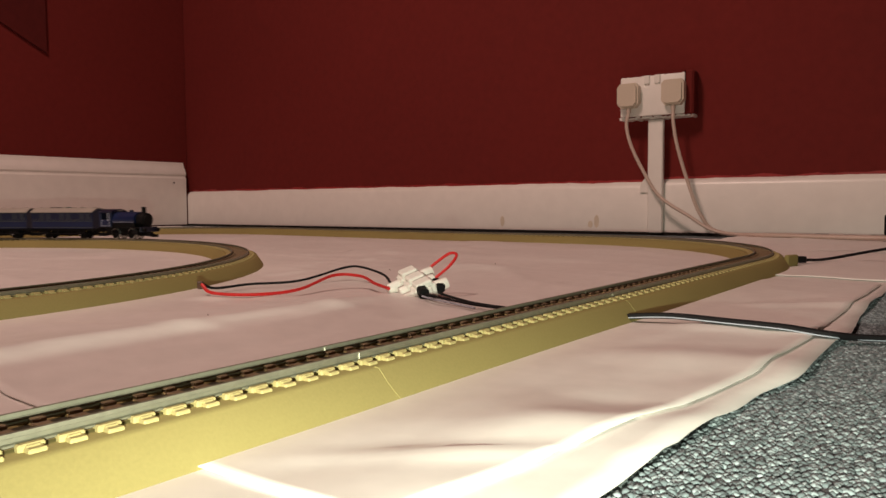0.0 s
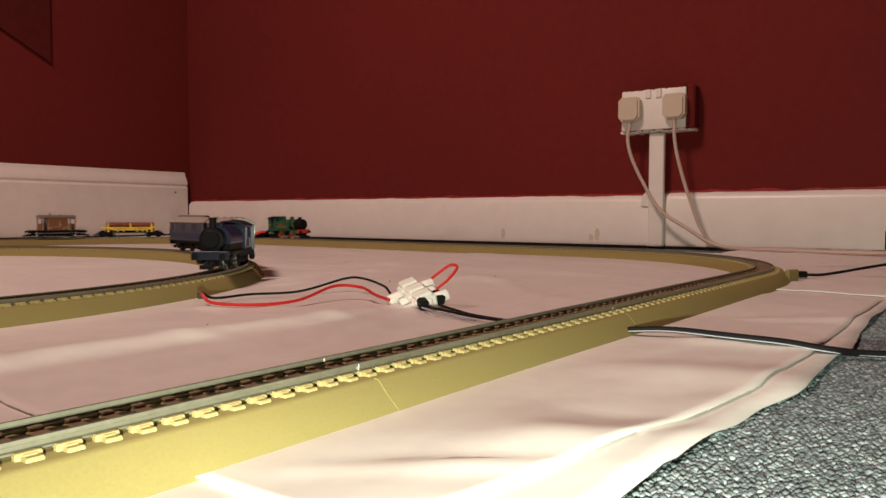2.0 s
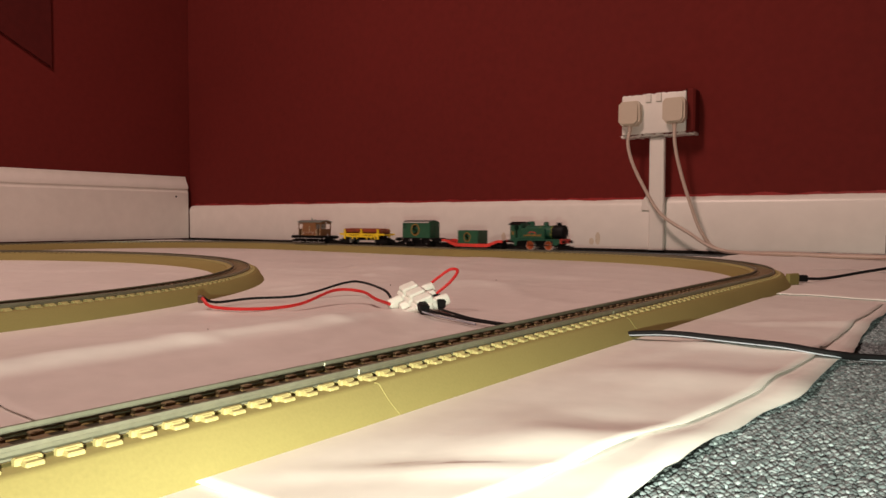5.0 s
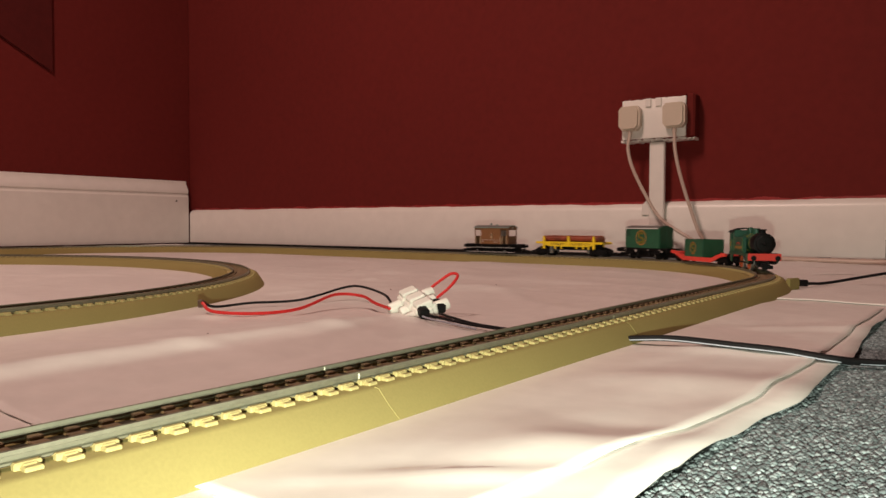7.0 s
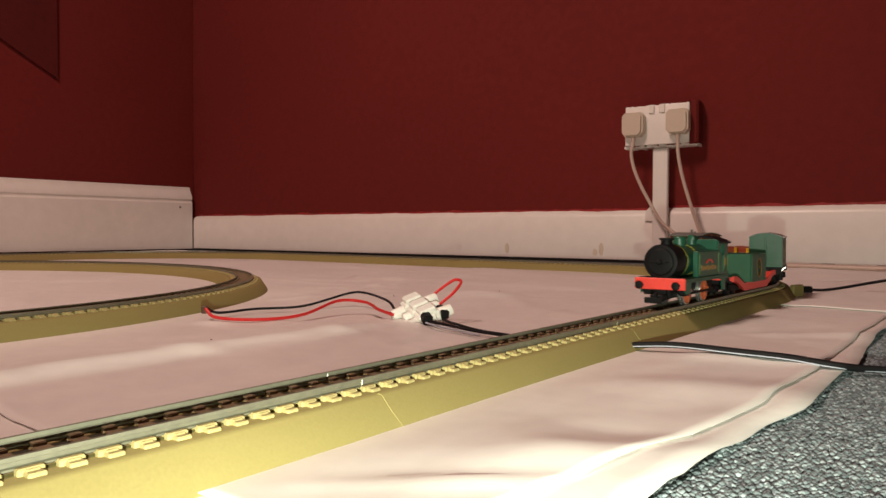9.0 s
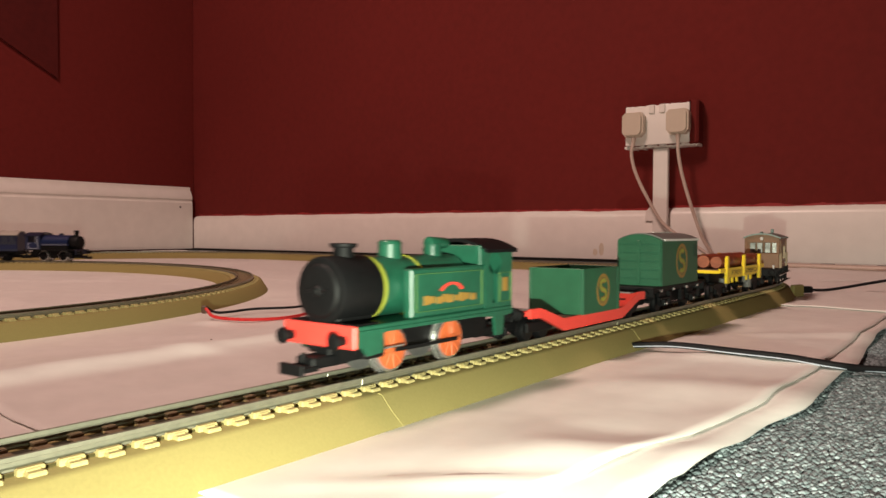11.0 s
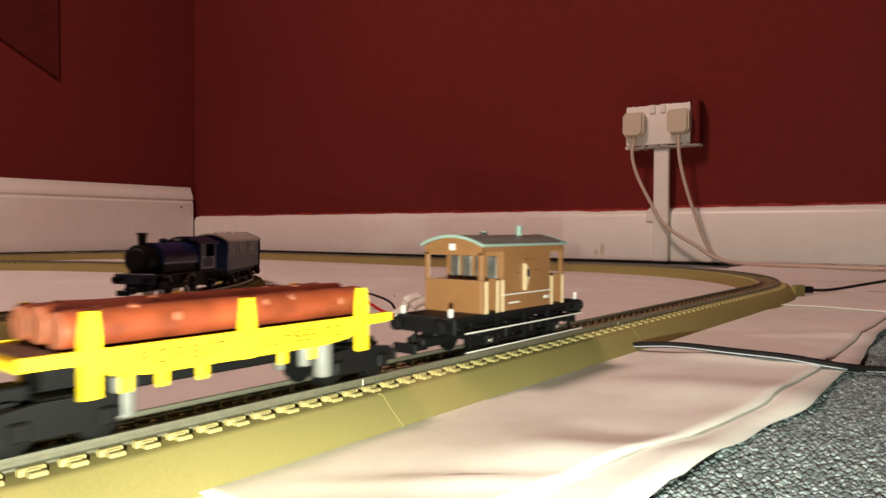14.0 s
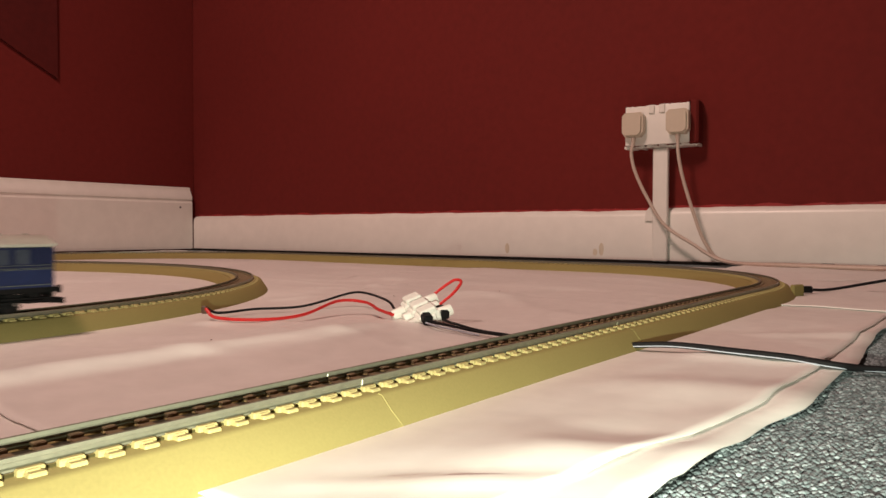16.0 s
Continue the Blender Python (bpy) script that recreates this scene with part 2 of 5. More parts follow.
def sweep(loop, outline, wobble=0.0, fine=0.02):
    """A closed ring with the given cross-section (right of the line, height)."""
    bm, rings = B(), []
    for s in loop.steps(fine):
        ring = []
        for k, (o, z) in enumerate(outline):
            w = wobble * noise.noise((s * 6, k * 3.1, o * 40)) if z < 0.004 else wobble * 0.3 * noise.noise((s * 9, k * 2.7, 5))
            q, _ = loop(s, o + w)
            ring.append(bm.verts.new((q.x, q.y, z)))
        rings.append(ring)
    k = len(outline)
    for a, b in zip(rings, rings[1:] + rings[:1]):
        for i in range(k):
            bm.faces.new((a[i], a[(i + 1) % k], b[(i + 1) % k], b[i]))
    bmesh.ops.recalc_face_normals(bm, faces=bm.faces[:])
    return bm


def sleeper_mesh():
    """A sleeper with rounded ends and a pair of chairs outside and inside each rail."""
    bm = B()
    box(bm, -0.0022, 0.0022, -0.0152, 0.0152, 0.0085, 0.0122, bevel=0.0004)
    for y in (-0.0112, 0.0112):
        box(bm, -0.0030, 0.0034, y - 0.0011, y + 0.0011, 0.0085, 0.0129, bevel=0.0004)
        box(bm, -0.0017, 0.0019, y - 0.0019, y + 0.0019, 0.0085, 0.0126, bevel=0.0004)
    n = len(bm.faces)
    for y in (-0.0066, 0.0066):
        box(bm, -0.0018, 0.0018, y - 0.0014, y + 0.0014, 0.0085, 0.0134, bevel=0.0003)
    box(bm, -0.0023, 0.0023, -0.0056, 0.0056, 0.0086, 0.0124, bevel=0.0003)
    bm.faces.ensure_lookup_table()
    for f in bm.faces[n:]:
        f.material_index = 1
    me = bpy.data.meshes.new("sleeper")
    bm.to_mesh(me)
    bm.free()
    me.materials.append(M["sleeper"])
    me.materials.append(M["sleeper_brown"])
    return me


def build_track(loop, label, keep):
    root = tagged(new("model_track"), label, "model track", "model railway tracks")
    part("foam_bed", sweep(loop, [(-0.0265, -0.0012), (-0.0185, 0.0105), (-0.0160, 0.0112), (0.0160, 0.0112), (0.0185, 0.0105), (0.0265, -0.0012)], 0.0016), "foam", root, "khaki foam strip with sloping sides", 0.9)
    part("ballast", sweep(loop, [(-0.0072, 0.0111), (-0.0072, 0.0117), (0.0072, 0.0117), (0.0072, 0.0111)]), "bed", root, "dark brown bed between the rails")
    for o in (-0.0087, 0.0087):
        part("rail", sweep(loop, [(o - 0.0011, 0.0122), (o - 0.0011, 0.0127), (o - 0.0003, 0.0130), (o - 0.0003, 0.0140), (o - 0.0006, 0.0142), (o - 0.0006, RAIL_Z),
                                  (o + 0.0006, RAIL_Z), (o + 0.0006, 0.0142), (o + 0.0003, 0.0140), (o + 0.0003, 0.0130), (o + 0.0011, 0.0127), (o + 0.0011, 0.0122)]), "rail", root, "dull nickel-silver rail")
    return root


def lay_sleepers(loop, root, near, pitch=0.01076):
    """Sleepers one by one on the stretches of the plan that lie near; the others in one piece."""
    me, far = sleeper_mesh(), B()
    count = int(loop.length / pitch)
    for i in range(count):
        q, h = loop(i * loop.length / count)
        m = Matrix.Translation((q.x, q.y, 0)) @ Matrix.Rotation(h, 4, "Z")
        if near(q):
            ob = new("sleeper", me)
            ob.parent, ob.matrix_basis = root, m
        else:
            k = len(far.verts)
            far.from_mesh(me)
            far.verts.ensure_lookup_table()
            bmesh.ops.transform(far, matrix=m, verts=far.verts[k:])
    rest = part("sleeper_rest", far, "sleeper", root)
    rest.data.materials.append(M["sleeper_brown"])
    tagged(rest, kind="stuff")


# ---------------------------------------------------------------- room
BACK_TILT = 0.04


def back_y(x):
    return 1.475 + (x + 2.20) * BACK_TILT


def build_room():
    # carpet: one sheet under all
    bm = B()
    box(bm, -2.4, 2.4, -2.6, 2.0, -0.03, -0.0022)
    tagged(part("floor", bm, "carpet"), "speckled grey-green carpet with short pile", "floor", kind="structure")
    # back wall, slightly out of square
    bm = B()
    prism(bm, [(-2.4, back_y(-2.4)), (2.4, back_y(2.4)), (2.4, back_y(2.4) + 0.12), (-2.4, back_y(-2.4) + 0.12)], -0.03, 2.42, "z")
    tagged(part("wall_north", bm, "red_wall", smooth=0), "deep red painted plaster wall", "wall", kind="structure")
    bm = B()
    box(bm, -2.32, -2.20, -2.6, back_y(-2.20) - 0.002, -0.03, 2.42)
    tagged(part("wall_west", bm, "red_wall", smooth=0), "deep red painted plaster wall", "wall", kind="structure")
    bm = B()
    box(bm, 2.28, 2.40, -2.6, back_y(2.3) - 0.002, -0.03, 2.42)
    tagged(part("wall_east", bm, "red_wall", smooth=0), "deep red painted plaster wall", "wall", kind="structure")
    bm = B()
    box(bm, -2.4, 2.4, -2.72, -2.602, -0.03, 2.42)
    tagged(part("wall_south", bm, "red_wall", smooth=0), "deep red painted plaster wall", "wall", kind="structure")
    bm = B()
    box(bm, -2.45, 2.45, -2.75, 2.1, 2.421, 2.5)
    tagged(part("ceiling", bm, "white_ceiling", smooth=0), "plain pale ceiling", "ceiling", kind="structure")

    def board(x0, x1, top, thick, name, label):
        """A skirting board along the back wall, its painted top edge uneven."""
        bm, n = B(), int((x1 - x0) / 0.012)
        rows = []
        for i in range(n + 1):
            x = x0 + (x1 - x0) * i / n
            y = back_y(x)
            e = 0.0016 * noise.noise((x * 14, 1.7, top * 90)) + 0.0011 * noise.noise((x * 55, 4.2, 0))
            prof = [(0.001, 0.004), (thick, 0.004), (thick, top - 0.014), (thick - 0.004, top - 0.006), (0.004, top + e), (0.001, top + e)]
            rows.append([bm.verts.new((x, y - o, z)) for o, z in prof])
        for a, b in zip(rows, rows[1:]):
            for k in range(6):
                bm.faces.new((a[k], a[(k + 1) % 6], b[(k + 1) % 6], b[k]))
        bm.faces.new(rows[0]), bm.faces.new(rows[-1][::-1])
        bmesh.ops.recalc_face_normals(bm, faces=bm.faces[:])
        return tagged(part(name, bm, "white_paint"), label, "skirting board", kind="structure")

    board(-2.18, -0.590, 0.112, 0.016, "baseboard_1", "white gloss skirting board with ragged paint edge")
    board(-0.588, 2.27, 0.117, 0.017, "baseboard_2", "white gloss skirting board with red smears on top")
    # tall moulded skirting of the side wall
    bm = B()
    prof = [(-2.199, 0.003), (-2.180, 0.003), (-2.180, 0.155), (-2.1835, 0.160), (-2.1835, 0.164), (-2.1805, 0.168), (-2.1805, 0.176),
            (-2.184, 0.182), (-2.189, 0.192), (-2.193, 0.198), (-2.194, 0.207), (-2.199, 0.209)]
    prism(bm, prof, -2.58, back_y(-2.19) - 0.02, "y")
    tagged(part("baseboard_3", bm, "white_paint"), "tall moulded white skirting board", "skirting board", kind="structure")
    # under the back skirting: dark strip laid in as the gap's shadow line, and carpet gripper
    bm = B()
    prism(bm, [(-2.175, back_y(-2.175) - 0.024), (-0.33, back_y(-0.33) - 0.024), (-0.33, back_y(-0.33) - 0.0165), (-2.175, back_y(-2.175) - 0.0165)], -0.001, 0.0045, "z")
    tagged(part("trim_1", bm, "shade_dark"), "dark strip for the shadow line along the foot of the skirting", "trim", kind="structure")
    bm = B()
    n = 40
    for i in range(n):
        x = -0.30 + 0.9 * i / n
        h = 0.0065 + 0.003 * noise.noise((x * 30, 2, 2))
        box(bm, x, x + 0.9 / n, back_y(x) - 0.05, back_y(x) - 0.019, -0.001, h, bevel=0.001)
    tagged(part("trim_2", bm, "carpet"), "rough cut carpet edge at the wall", "trim", kind="structure")
    # thin dark panel added in place of a dark patch high on the side wall
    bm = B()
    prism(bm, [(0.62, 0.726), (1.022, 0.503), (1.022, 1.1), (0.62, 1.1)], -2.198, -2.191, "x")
    tagged(part("wall_cupboard", bm, "maroon", smooth=0), "thin dark maroon panel with sloping foot, added to darken the wall", "wall panel")


def beside_track(x, y):
    """0 under a track, 1 clear of it."""
    a = abs(x + 0.189) if y < 0.75 else 1.0
    b = abs(y - 1.11) if -1.30 < x < -0.56 else (abs(math.hypot(x + 1.30, y - 0.739) - 0.371) if y > 0.739 else abs(x + 1.671)) if x < -1.30 else 1.0
    c = abs(math.hypot(x + 0.9945, y - 0.1253) - 0.505)
    d = abs(math.hypot(x + 0.56, y - 0.739) - 0.371) if x > -0.56 and y > 0.739 else 1.0
    return min(1.0, max(0.0, (min(a, b, c, d) - 0.028) / 0.05))


def paper_height(x, y):
    """Gentle folds of the paper, sharp creases, and one long rise beyond the near track."""
    z = 0.0024 * noise.noise((x * 8, y * 3.0, 0.3)) + 0.0014 * noise.noise((x * 19 + y * 6, y * 7, 3.3)) + 0.0005 * noise.noise((x * 55, y * 30, 7.7))
    for k, (fx, fy, h) in enumerate(((5.0, 3.1, 0.0018), (9.0, -4.0, 0.0012), (2.0, 8.5, 0.0012))):
        r = abs(noise.noise((x * fx + 2.7 * k, y * fy + 1.3 * k, 11.1 + 5 * k)))
        z += h * max(0.0, 1 - r * 9)
    c = x + 0.334 + 0.006 * noise.noise((y * 4, 0.5, 0.5))
    z += 0.0076 * (max(0.0, 1 - c / 0.053) if c > 0 else math.exp(-(c / 0.030) ** 2)) * min(1.0, max(0.0, (0.45 - y) / 0.14))
    z += 0.0026 * math.exp(-((y - 0.386 - 0.25 * (x + 0.15)) / 0.012) ** 2) * (1 if -0.165 < x < -0.07 else 0)
    z += 0.0022 * math.exp(-((y - 0.300 - 0.2 * (x + 0.15)) / 0.022) ** 2) * min(1.0, max(0.0, (x + 0.165) / 0.03))
    z += 0.0013 * math.exp(-((y - 0.128 - 0.757 * (x + 0.151) - 0.004 * noise.noise((x * 40, 0.2, 0.7))) / 0.005) ** 2) * (1 if x > -0.165 else 0)
    return z * beside_track(x, y)


def sheet(name, x0, x1, y0, y1, lift, ragged, label, step=0.008, curl=0.0, edge=None):
    """A sheet of paper with folds and a thickness; its right-hand edge is ragged and may curl."""
    bm = B()
    nx, ny = max(4, int((x1 - x0) / step)), max(4, int((y1 - y0) / step))
    grid = []
    for j in range(ny + 1):
        y = y0 + (y1 - y0) * j / ny
        e = (float(np.interp(y, [b for a, b in edge], [a for a, b in edge])) if edge else x1) + ragged * (0.45 * noise.noise((y * 3.0, lift * 900, 0.5)) + 0.28 * noise.noise((y * 22, lift * 900, 9.5)) + 0.10 * noise.noise((y * 90, lift * 900, 4.5)))
        row = []
        for i in range(nx + 1):
            x = x0 + (e - x0) * i / nx
            z = paper_height(x, y)
            f = max(0.0, 1 - (e - x) / 0.03)
            z = 0.0020 + max(-0.0012, z) * 0.9 + lift + curl * f * f * max(0.0, 0.4 + noise.noise((y * 7, 3.5, lift * 500)))
            if edge:
                z -= 0.0016 * max(0.0, 1 - (y1 - y) / 0.04)
            elif x < -0.19:
                z -= 0.0024 * max(0.0, 1 - (y - y0) / 0.05) * min(1.0, (-0.19 - x) / 0.04)
            row.append(bm.verts.new((x, y, z)))
        grid.append(row)
    for a, b in zip(grid, grid[1:]):
        for i in range(nx):
            bm.faces.new((a[i], a[i + 1], b[i + 1], b[i]))
    ob = part(name, bm, "paper", None, "", 1.2)
    so = ob.modifiers.new("thickness", "SOLIDIFY")
    so.thickness, so.offset = 0.0003, -1
    return tagged(ob, label, "paper sheet", "sheets of paper on the floor")


def build_pile():
    """Short loops of carpet pile where the carpet lies bare beside the paper."""
    verts, faces, rng = [], [], random.Random(5)
    step = 0.0017
    for i in range(52):
        for j in range(430):
            x, y = -0.0700 + step * (i + rng.uniform(-0.45, 0.45)), 0.06 + step * (j + rng.uniform(-0.45, 0.45))
            r, h = rng.uniform(0.0010, 0.0014), rng.uniform(0.0017, 0.0022)
            k, a0 = len(verts), rng.uniform(0, 6)
            lx, ly = rng.uniform(-0.001, 0.001), rng.uniform(-0.001, 0.001)
            for q in range(5):
                a = a0 + 1.2566 * q
                verts.append((x + r * math.cos(a), y + r * math.sin(a), -0.0030))
                verts.append((x + lx * 0.6 + 0.95 * r * math.cos(a), y + ly * 0.6 + 0.95 * r * math.sin(a), -0.0030 + h * 0.72))
            verts.append((x + lx, y + ly, -0.0030 + h))
            for q in range(5):
                u, v = k + 2 * q, k + 2 * ((q + 1) % 5)
                faces += [(u, v, v + 1, u + 1), (u + 1, v + 1, k + 10)]
    me = bpy.data.meshes.new("carpet_pile")
    me.from_pydata(verts, [], faces)
    me.materials.append(M["pile"])
    me.shade_smooth()
    tagged(new("carpet_pile", me), "speckled grey and white loops of carpet pile", "carpet pile", kind="stuff")


def build_marks():
    """Fresh red paint along the top of the skirting, drips and stains on its face, crumbs on the paper."""
    rng = random.Random(8)
    for x0, x1, top, name in ((-2.17, -0.60, 0.112, "trim_3"), (-0.585, 0.6, 0.117, "trim_4")):
        bm, prev = B(), None
        n = int((x1 - x0) / 0.008)
        for i in range(n + 1):
            x = x0 + (x1 - x0) * i / n
            h = 0.0045 + 0.004 * noise.noise((x * 20, 3, 8)) + 0.002 * noise.noise((x * 80, 3, 8))
            row = [bm.verts.new((x, back_y(x) - o, z)) for o, z in ((0.0006, top - 0.002), (0.0016, top - 0.002), (0.0016, top + max(0.001, h)), (0.0006, top + max(0.001, h)))]
            if prev:
                for k in range(4):
                    bm.faces.new((prev[k], prev[(k + 1) % 4], row[(k + 1) % 4], row[k]))
            prev = row
        bmesh.ops.recalc_face_normals(bm, faces=bm.faces[:])
        tagged(part(name, bm, "bright_red"), "line of fresher red paint above the skirting", "paint line", kind="structure")
    for x, h in ((-0.962, 0.030), (-0.720, 0.034), (-0.735, 0.018)):
        bm = B()
        y = back_y(x) - 0.0164
        prism(bm, [(x + 0.0058 * math.cos(6.2832 * k / 14) * (1 + 0.3 * noise.noise((k * 0.9, x * 50, 2))), 0.012 + h * 0.42 + h * 0.42 * math.sin(6.2832 * k / 14)) for k in range(14)], y, y + 0.0007, "y")
        tagged(part("stain", bm, "stain"), "yellowish drip stain on the skirting board", "stain", "stains on the skirting")
    knot = tagged(new("nail_hole"), "dark nail hole in the side skirting", "nail hole")
    part("hole", rod(B(), (-2.1806, 1.41, 0.141), (-2.1794, 1.41, 0.141), 0.0035, 0.003, 10), "shade_dark", knot)
    for x, y, r in ((-0.622, 0.318, 0.0014), (-0.492, 0.560, 0.0008), (-0.43, 0.66, 0.0008), (-0.35, 0.245, 0.0006)):
        bm = B()
        bmesh.ops.create_icosphere(bm, subdivisions=1, radius=r)
        for v in bm.verts:
            v.co *= rng.uniform(0.7, 1.2)
        ob = tagged(part("crumb", bm, "brown_edge"), "tiny dark crumb lying on the paper", "crumb", "crumbs")
        ob.location = (x, y, paper_height(x, y) * 0.9 + r * 0.5 + 0.0002)
    box_ob = tagged(new("power_adapter"), "small black adapter with a grey top by the skirting", "adapter")
    box_ob.matrix_world = pose(-0.130, 1.488, 0.0, 0, 0, -4)
    part("case", box(B(), -0.030, 0.022, -0.018, 0.018, 0.0070, 0.046, bevel=0.004), "black", box_ob)
    part("top_cover", box(B(), -0.026, 0.018, -0.014, 0.014, 0.046, 0.066, bevel=0.004), "grey_roof", box_ob, "grey rounded cover")


def build_joints(root):
    """Bright joiners on the rails and pale cut seams in the foam of the near straight."""
    for y in (0.188, 0.402):
        for x in (-0.1977, -0.1803):
            bm = B()
            box(bm, x - 0.0008, x + 0.0008, y - 0.0005, y + 0.0005, 0.0126, 0.0150, bevel=0.0002)
            part("rail_joiner", bm, "rail", root, "bright metal rail joiner")
        part("foam_seam", tube(B(), [(-0.1717, y - 0.001, 0.0111), (-0.1704, y, 0.0103), (-0.1667, y + 0.0008, 0.0054), (-0.1624, y + 0.003, -0.0006)], 0.00022, 5, 3), "foam", root, "pale cut seam in the foam")


def build_papers():
    sheet("paper_sheet", -2.15, -0.068, 0.02, 1.40, -0.0026, 0.004, "pale wrinkled lining paper spread on the carpet under the tracks", 0.009, 0.001,
          ((-0.072, 0.18), (-0.067, 0.242), (-0.066, 0.270), (-0.0595, 0.306), (-0.060, 0.330), (-0.062, 0.389), (-0.059, 0.415), (-0.065, 0.492), (-0.068, 0.70)))
    sheet("paper_sheet", -1.90, -0.083, 0.11, 0.712, -0.0016, 0.003, "pale wrinkled paper sheet laid on top, its edge curling", 0.005, 0.0006,
          ((-0.100, 0.12), (-0.090, 0.18), (-0.080, 0.238), (-0.073, 0.297), (-0.0715, 0.384), (-0.0735, 0.536), (-0.076, 0.71)))
    sheet("paper_sheet", -0.75, 0.45, 0.72, 1.24, -0.0014, 0.01, "pale paper sheet lying towards the skirting", 0.012, 0.002)
    sheet("paper_sheet", -0.40, 0.60, 1.08, 1.48, -0.0006, 0.01, "cream paper sheet lying by the skirting", 0.014, 0.002)


def build_socket():
    """A double socket on a surface box, its plugs, conduit and cords. Local x along the wall, y out of the wall."""
    root = tagged(new("double_socket"), "white double wall socket on a roughly painted surface box", "socket")
    root.matrix_world = pose(-0.585, back_y(-0.585), 0.029, 0, 0, 180 + math.degrees(math.atan(BACK_TILT)))
    bm = B()
    box(bm, -0.080, 0.070, 0.0005, 0.038, 0.217, 0.307, bevel=0.004)
    part("back_box", bm, "red_wall", root, "surface box painted red like the wall")
    bm = B()
    box(bm, -0.064, 0.072, 0.0382, 0.0440, 0.219, 0.303, bevel=0.003, seg=2)
    part("faceplate", bm, "white_paint", root, "white faceplate")
    bm = B()
    for k in range(26):
        x = -0.064 + 0.0053 * k
        box(bm, x, x + 0.0058, 0.034 + 0.004 * random.random(), 0.0438, 0.2995 + 0.003 * random.random(), 0.3062, bevel=0.0006)
    part("paint_smear", bm, "red_wall", root, "smear of red wall paint")
    bm = B()
    for k in range(30):
        x = -0.078 + 0.0052 * k
        box(bm, x, x + 0.006, 0.001, 0.030 + 0.008 * random.random(), 0.2125 + 0.003 * random.random(), 0.2195, bevel=0.0008)
    part("filler", bm, "white_paint", root, "rough white filler under the box")
    for x in (-0.008, 0.014):
        slab("rocker_switch", (x - 0.006, x + 0.006, 0.044, 0.0472, 0.284, 0.302), "white_paint", root, "", 0.0012)
    bm = B()
    box(bm, -0.016, 0.016, 0.0180, 0.030, -0.026, 0.2125, bevel=0.002)
    part("conduit", bm, "white_paint", root, "white painted cable conduit")
    bm = B()
    prism(bm, [(0.016, 0.060), (0.036, 0.060), (0.034, 0.080), (0.016, 0.100)], 0.0150, 0.0195, "y")
    part("filler", bm, "white_paint", root, "patch of white filler beside the conduit")
    plugs = []
    for i, x in enumerate((0.050, -0.044)):
        plug = tagged(new("mains_plug"), "cream moulded mains plug pushed into the socket" if i == 0 else "cream moulded mains plug beside the switches", "plug", "mains plugs")
        plug.matrix_world = root.matrix_world @ pose(x, 0.044, 0.262)
        plugs.append(plug)
        bm = B()
        outline = [(-0.023, -0.016), (-0.015, -0.026), (0.015, -0.026), (0.023, -0.016), (0.023, 0.018), (0.017, 0.025), (-0.017, 0.025), (-0.023, 0.018)]
        prism(bm, outline, 0.0, 0.020, "y")
        bmesh.ops.bevel(bm, geom=[e for e in bm.edges if all(v.co.y > 0.01 for v in e.verts)], offset=0.004, segments=2, affect="EDGES")
        part("plug_body", bm, "cream", plug)
        part("cord_grip", rod(B(), (0, 0.009, -0.036), (0, 0.009, -0.022), 0.0042, 0.0055), "cord", plug)
    m = root.matrix_world

    def cord(plug, pts, label):
        ob = part("mains_cord", tube(B(), pts, 0.0036, 8), "cord", plug, label)
        ob.matrix_parent_inverse = plug.matrix_world.inverted()

    def w(x, y, z):
        return tuple(m @ Vector((x, y, z)))

    cord(plugs[0], [w(0.050, 0.053, 0.226), w(0.053, 0.056, 0.200), w(0.043, 0.057, 0.160), w(0.018, 0.056, 0.108), w(-0.018, 0.056, 0.052), w(-0.075, 0.058, 0.014),
                    (-0.435, 1.475, 0.0075), (-0.30, 1.43, 0.006), (-0.10, 1.41, 0.006), (0.2, 1.43, 0.006)], "cream cord sagging from plug to floor")
    cord(plugs[1], [w(-0.044, 0.053, 0.226), w(-0.046, 0.055, 0.195), w(-0.055, 0.056, 0.150), w(-0.076, 0.055, 0.080), w(-0.104, 0.058, 0.012),
                    (-0.438, 1.487, 0.0075), (-0.30, 1.455, 0.006), (-0.08, 1.445, 0.006), (0.22, 1.465, 0.006)], "cream cord hanging beside the conduit")


